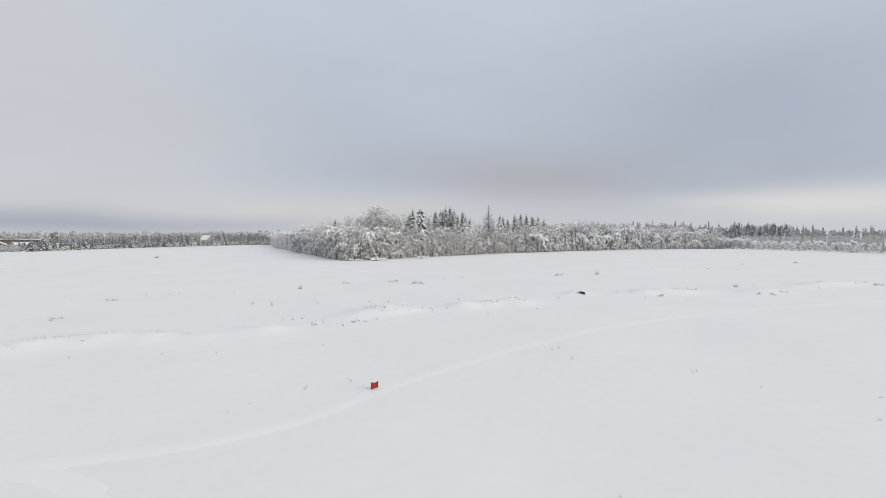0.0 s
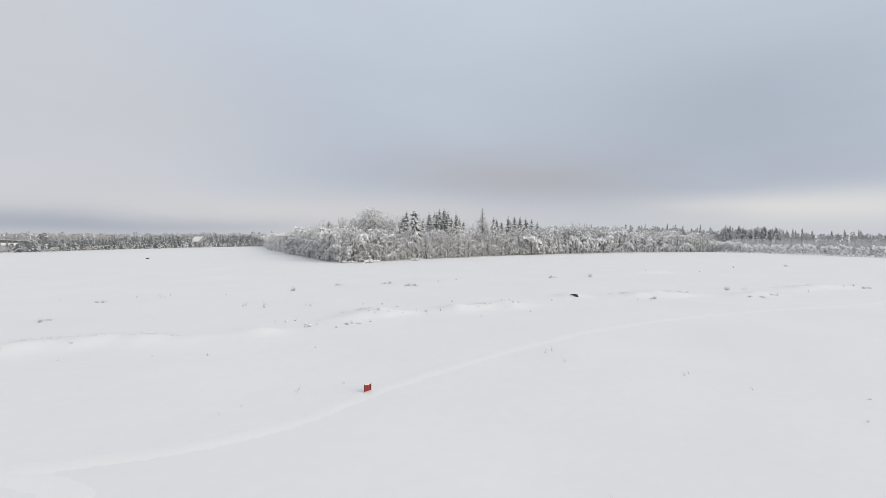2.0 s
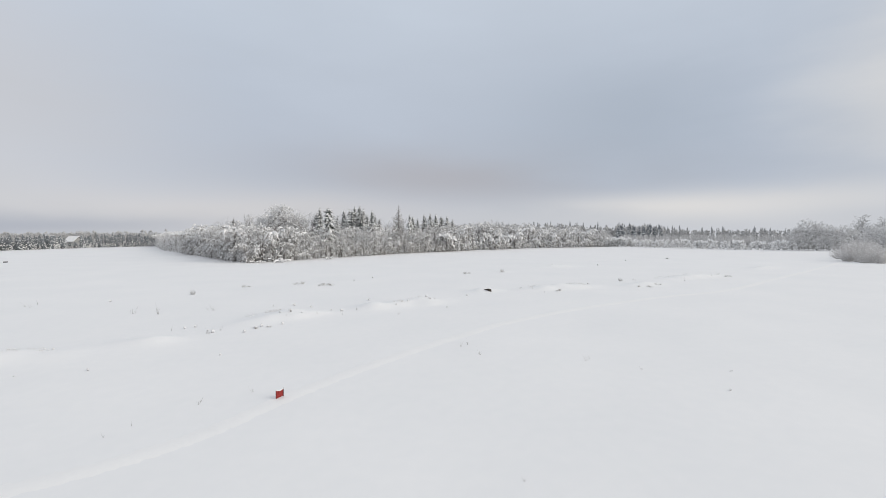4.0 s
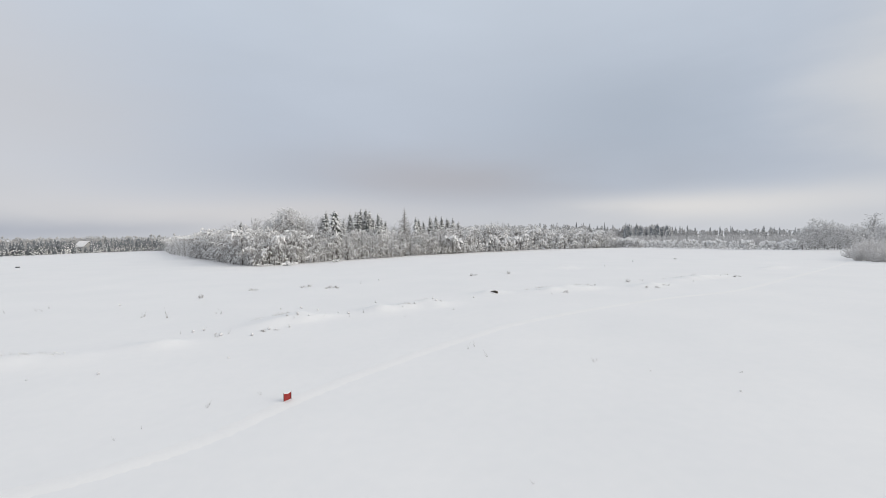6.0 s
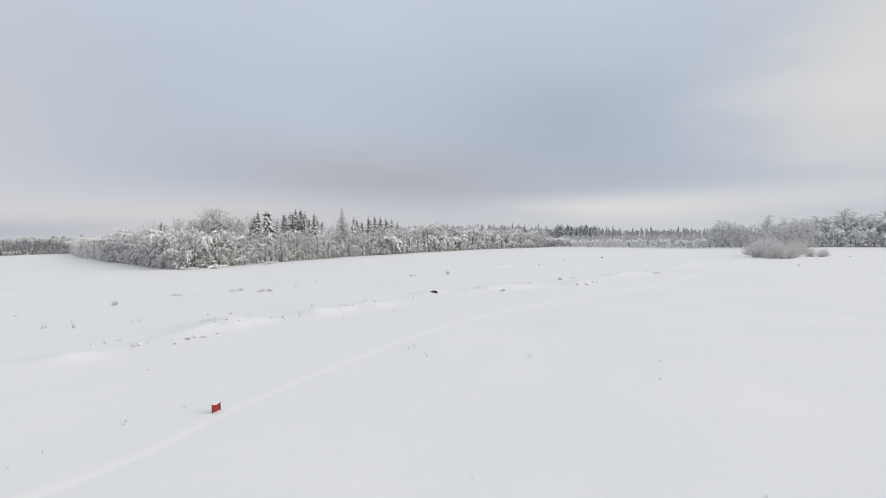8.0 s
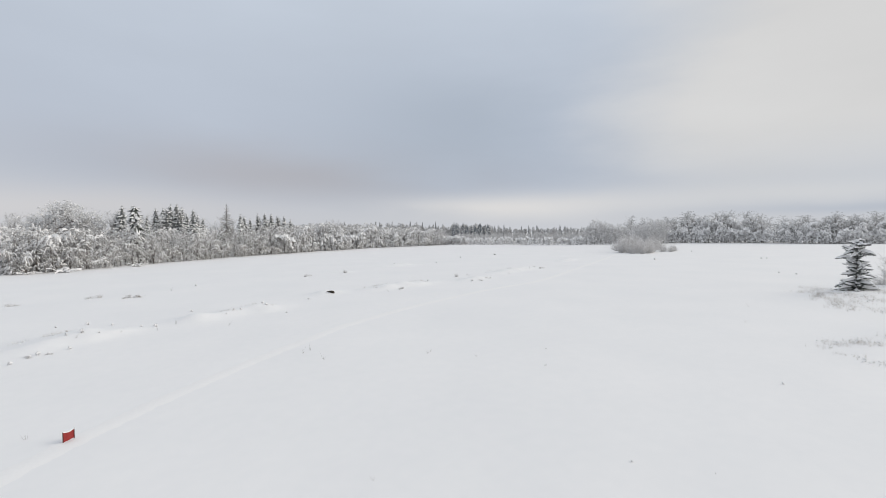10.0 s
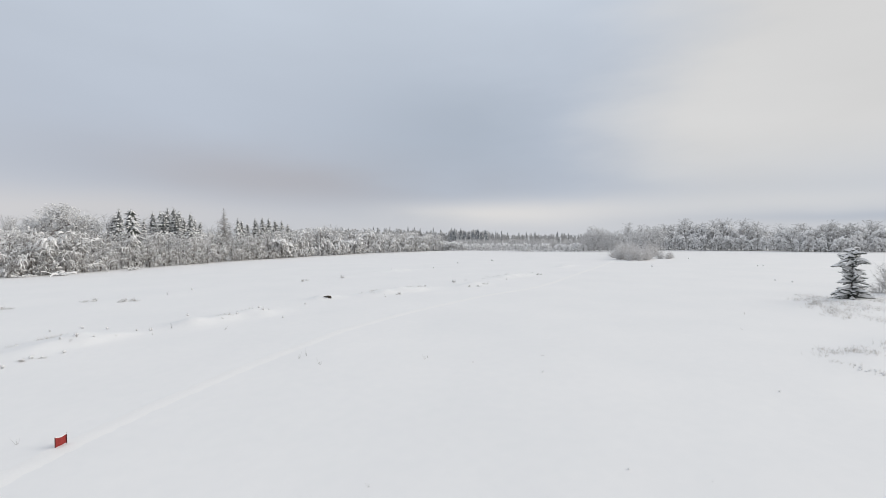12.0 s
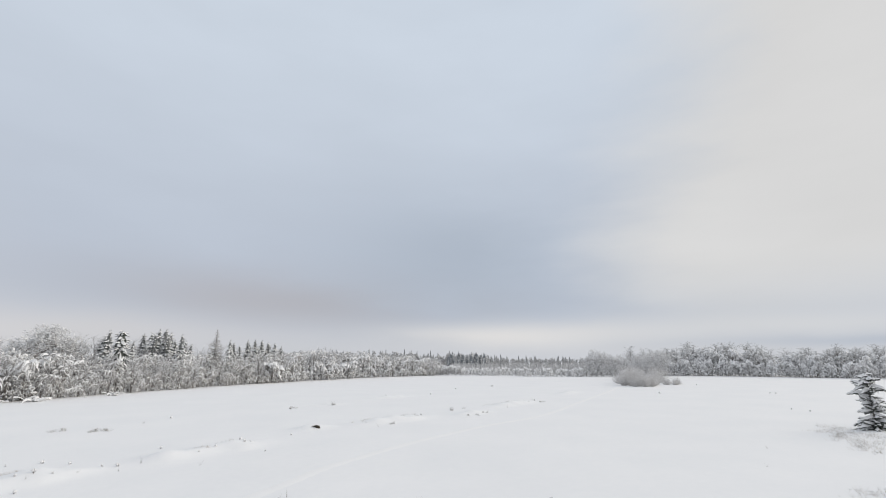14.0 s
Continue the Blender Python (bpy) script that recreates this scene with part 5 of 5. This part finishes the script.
def crate():
    b, lid, cap = Geo(), Geo(), Geo()
    b.box(-0.8, -0.4, -0.1, 0.8, 0.4, 0.5)
    lid.box(-0.84, -0.44, 0.5, 0.84, 0.44, 0.56)
    cap.ridge([(-0.8, 0, 0.6), (-0.3, 0, 0.63), (0.3, 0, 0.63), (0.8, 0, 0.6)], [0.7, 0.85, 0.85, 0.7], [0.1, 0.14, 0.14, 0.08])
    return [("body", b, M_BOX), ("lid", lid, M_BOX), ("snow_cap", cap, M_LOAD)]


thing("field_box", crate(), "low dark box capped with snow on the open field", "box", at=turned(-82.6, 125.4, hz(-82.6, 125.4), 25, 0.48))


def heap(seed, n, w, h):
    r = random.Random(seed)
    g, s = Geo(), Geo()
    for i in range(n):
        a = r.random() * 6.28
        p = (r.uniform(-w, w) * 0.6, r.uniform(-0.5, 0.5), 0)
        pts = arc(p, a, r.uniform(40, 75), r.uniform(-60, -10), h * 1.7, 4)
        g.tube(pts, [0.05, 0.04, 0.03, 0.02, 0.01], 3)
        q = [r.uniform(0.15, 0.4) for _ in pts]
        s.ridge(pts, q, [0.5 * c for c in q], 0.04)
    for i in range(n):
        q = r.uniform(0.3, 0.6) * h * 0.6
        s.blob((r.uniform(-w, w) * 0.7, r.uniform(-0.5, 0.4), h * 0.35 * r.random() + 0.1), q * 1.4, q, q * 0.7, r)
    return g, s


for x, y, w, h, sd_ in ((-17.3, 112.9, 1.7, 1.25, 1), (-22.6, 112.4, 2.0, 0.6, 2), (-6.0, 123.5, 1.6, 1.0, 3)):
    thing("bent_sapling", list(zip(("crown", "snow_cover"), heap(sd_, 12, w, h), (M_TWIG, M_LOAD))), "saplings pressed flat under a white snow heap at the wood's edge", "bush", "pressed saplings", at=turned(x, y, 0, 10 * sd_))


def arched(seed, L):
    r = random.Random(seed)
    w, s = Geo(), Geo()
    pts = arc((0, 0, 0), 0.2, 82, -78, L, 9)
    w.tube(pts, [0.06 - 0.005 * k for k in range(10)], 5)
    q = [0.06 + 0.17 * math.sin(math.pi * min(1, k / 8)) * r.uniform(0.8, 1.2) for k in range(10)]
    s.ridge(pts[2:], q[2:], [0.6 * a for a in q[2:]], 0.04)
    for k in range(3, 10):
        for j in range(9):
            a = r.random() * 6.28
            tw = arc(pts[k], a, r.uniform(-30, 20), -85, r.uniform(0.5, 1.3), 2)
            w.spike(tw[0], tw[2], 0.025)
            if r.random() < 0.6:
                s.spike((tw[0][0], tw[0][1], tw[0][2] + 0.05), tw[2], r.uniform(0.05, 0.11))
    return w, s


bow = [thing("arched_sapling", list(zip(("crown", "snow_cover"), arched(60 + v, 7.0), (M_TWIG, M_LOAD))), "slim birch bent to the ground in a white arch", "tree", "arched saplings") for v in range(3)]
plant(bow, [turned(x, y, 0, t, s) for x, y, t, s in ((-14.2, 119.0, 20, 0.9), (-12.0, 122.6, 200, 0.75), (30.0, 161.6, 210, 0.8), (66.0, 186.2, 25, 1.0))])


# ---- far houses ----
def house(w, d, eave, ridge_h, wall, windows, load=0.4):
    body, roof, snow = Geo(), Geo(), Geo()
    body.box(-w / 2, -d / 2, -0.2, w / 2, d / 2, eave)
    if ridge_h > eave + 0.3:
        for y0, y1 in ((-d / 2, -d / 2 + 0.2), (d / 2 - 0.2, d / 2)):
            body.rings([[(-w / 2, y, eave), (w / 2, y, eave), (0, y, ridge_h)] for y in (y0, y1)])
    o, t = 0.5, 0.18
    prof = [(-w / 2 - o, eave - 0.15), (0, ridge_h + 0.05), (w / 2 + o, eave - 0.15)]
    for g, z0, th in ((roof, 0.0, t), (snow, t, load)):
        g.rings([[(x, y, z + z0) for x, z in prof] + [(x, y, z + z0 + th) for x, z in prof[::-1]] for y in (-d / 2 - o, d / 2 + o)], caps=False)
        for y in (-d / 2 - o, d / 2 + o):
            b = len(g.v)
            g.v += [(x, y, z + z0) for x, z in prof] + [(x, y, z + z0 + th) for x, z in prof]
            g.f += [(b, b + 1, b + 4), (b, b + 4, b + 3), (b + 1, b + 2, b + 5), (b + 1, b + 5, b + 4)]
    parts = [("wall", body, wall), ("roof", roof, M_DARKWALL), ("snow_cover", snow, M_LOAD)]
    for k in range(windows):
        g = Geo()
        x = -w / 2 + w * (k + 0.5) / windows
        g.box(x - 0.5, -d / 2 - 0.04, 1.0, x + 0.5, -d / 2 + 0.02, 2.2)
        parts.append(("window", g, M_PANE))
    return parts


def by_bearing(deg, dist):
    return dist * math.sin(radians(deg)), dist * math.cos(radians(deg))


thing("house", house(7, 9, 2.0, 3.9, M_BRICK, 3, load=0.25), "red-brown house with a snow-covered gable roof", "house", at=turned(*by_bearing(-45.95, 262), 0, 44))
thing("house", house(6, 5.0, 1.5, 2.4, M_PLASTER, 1, load=0.25), "pale low house under a thick white roof", "house", at=turned(*by_bearing(-44.1, 276), 0, 134))
thing("farm_building", house(13, 8, 3.75, 3.85, M_DARKWALL, 4, load=0.1), "long low dark farm building with a snowy flat roof", "building", at=turned(*by_bearing(-44.95, 296), 0, 45))
thing("farm_building", house(7.5, 7, 3.3, 3.4, M_DARKWALL, 2, load=0.15), "small flat-roofed grey building beside the farm", "building", at=turned(*by_bearing(-43.1, 312), 0, 43))
thing("shed", house(6.0, 4.6, 2.8, 5.3, M_PLASTER, 0, load=0.45), "pale shed with a snow-laden roof among young pines", "shed", at=turned(*by_bearing(-28.45, 298), 0, 74))
garden = thing("garden_bush", list(zip(("brushwood", "frost_cover"), fan(760, 3.0, 1.7, 90, 0.028, 5, snow_amt=0.3), (M_HOAR, M_LOAD))), "frosted bush in front of the houses", "bush", "bushes by the houses")
plant([garden], [turned(*by_bearing(-46.3 + 0.26 * k, 230 + 4 * (k % 3)), 0, 60 * k, 1.0 + 0.1 * (k % 4), (1.0, 1.35, 1.1, 1.5, 0.95)[k % 5]) for k in range(13)])
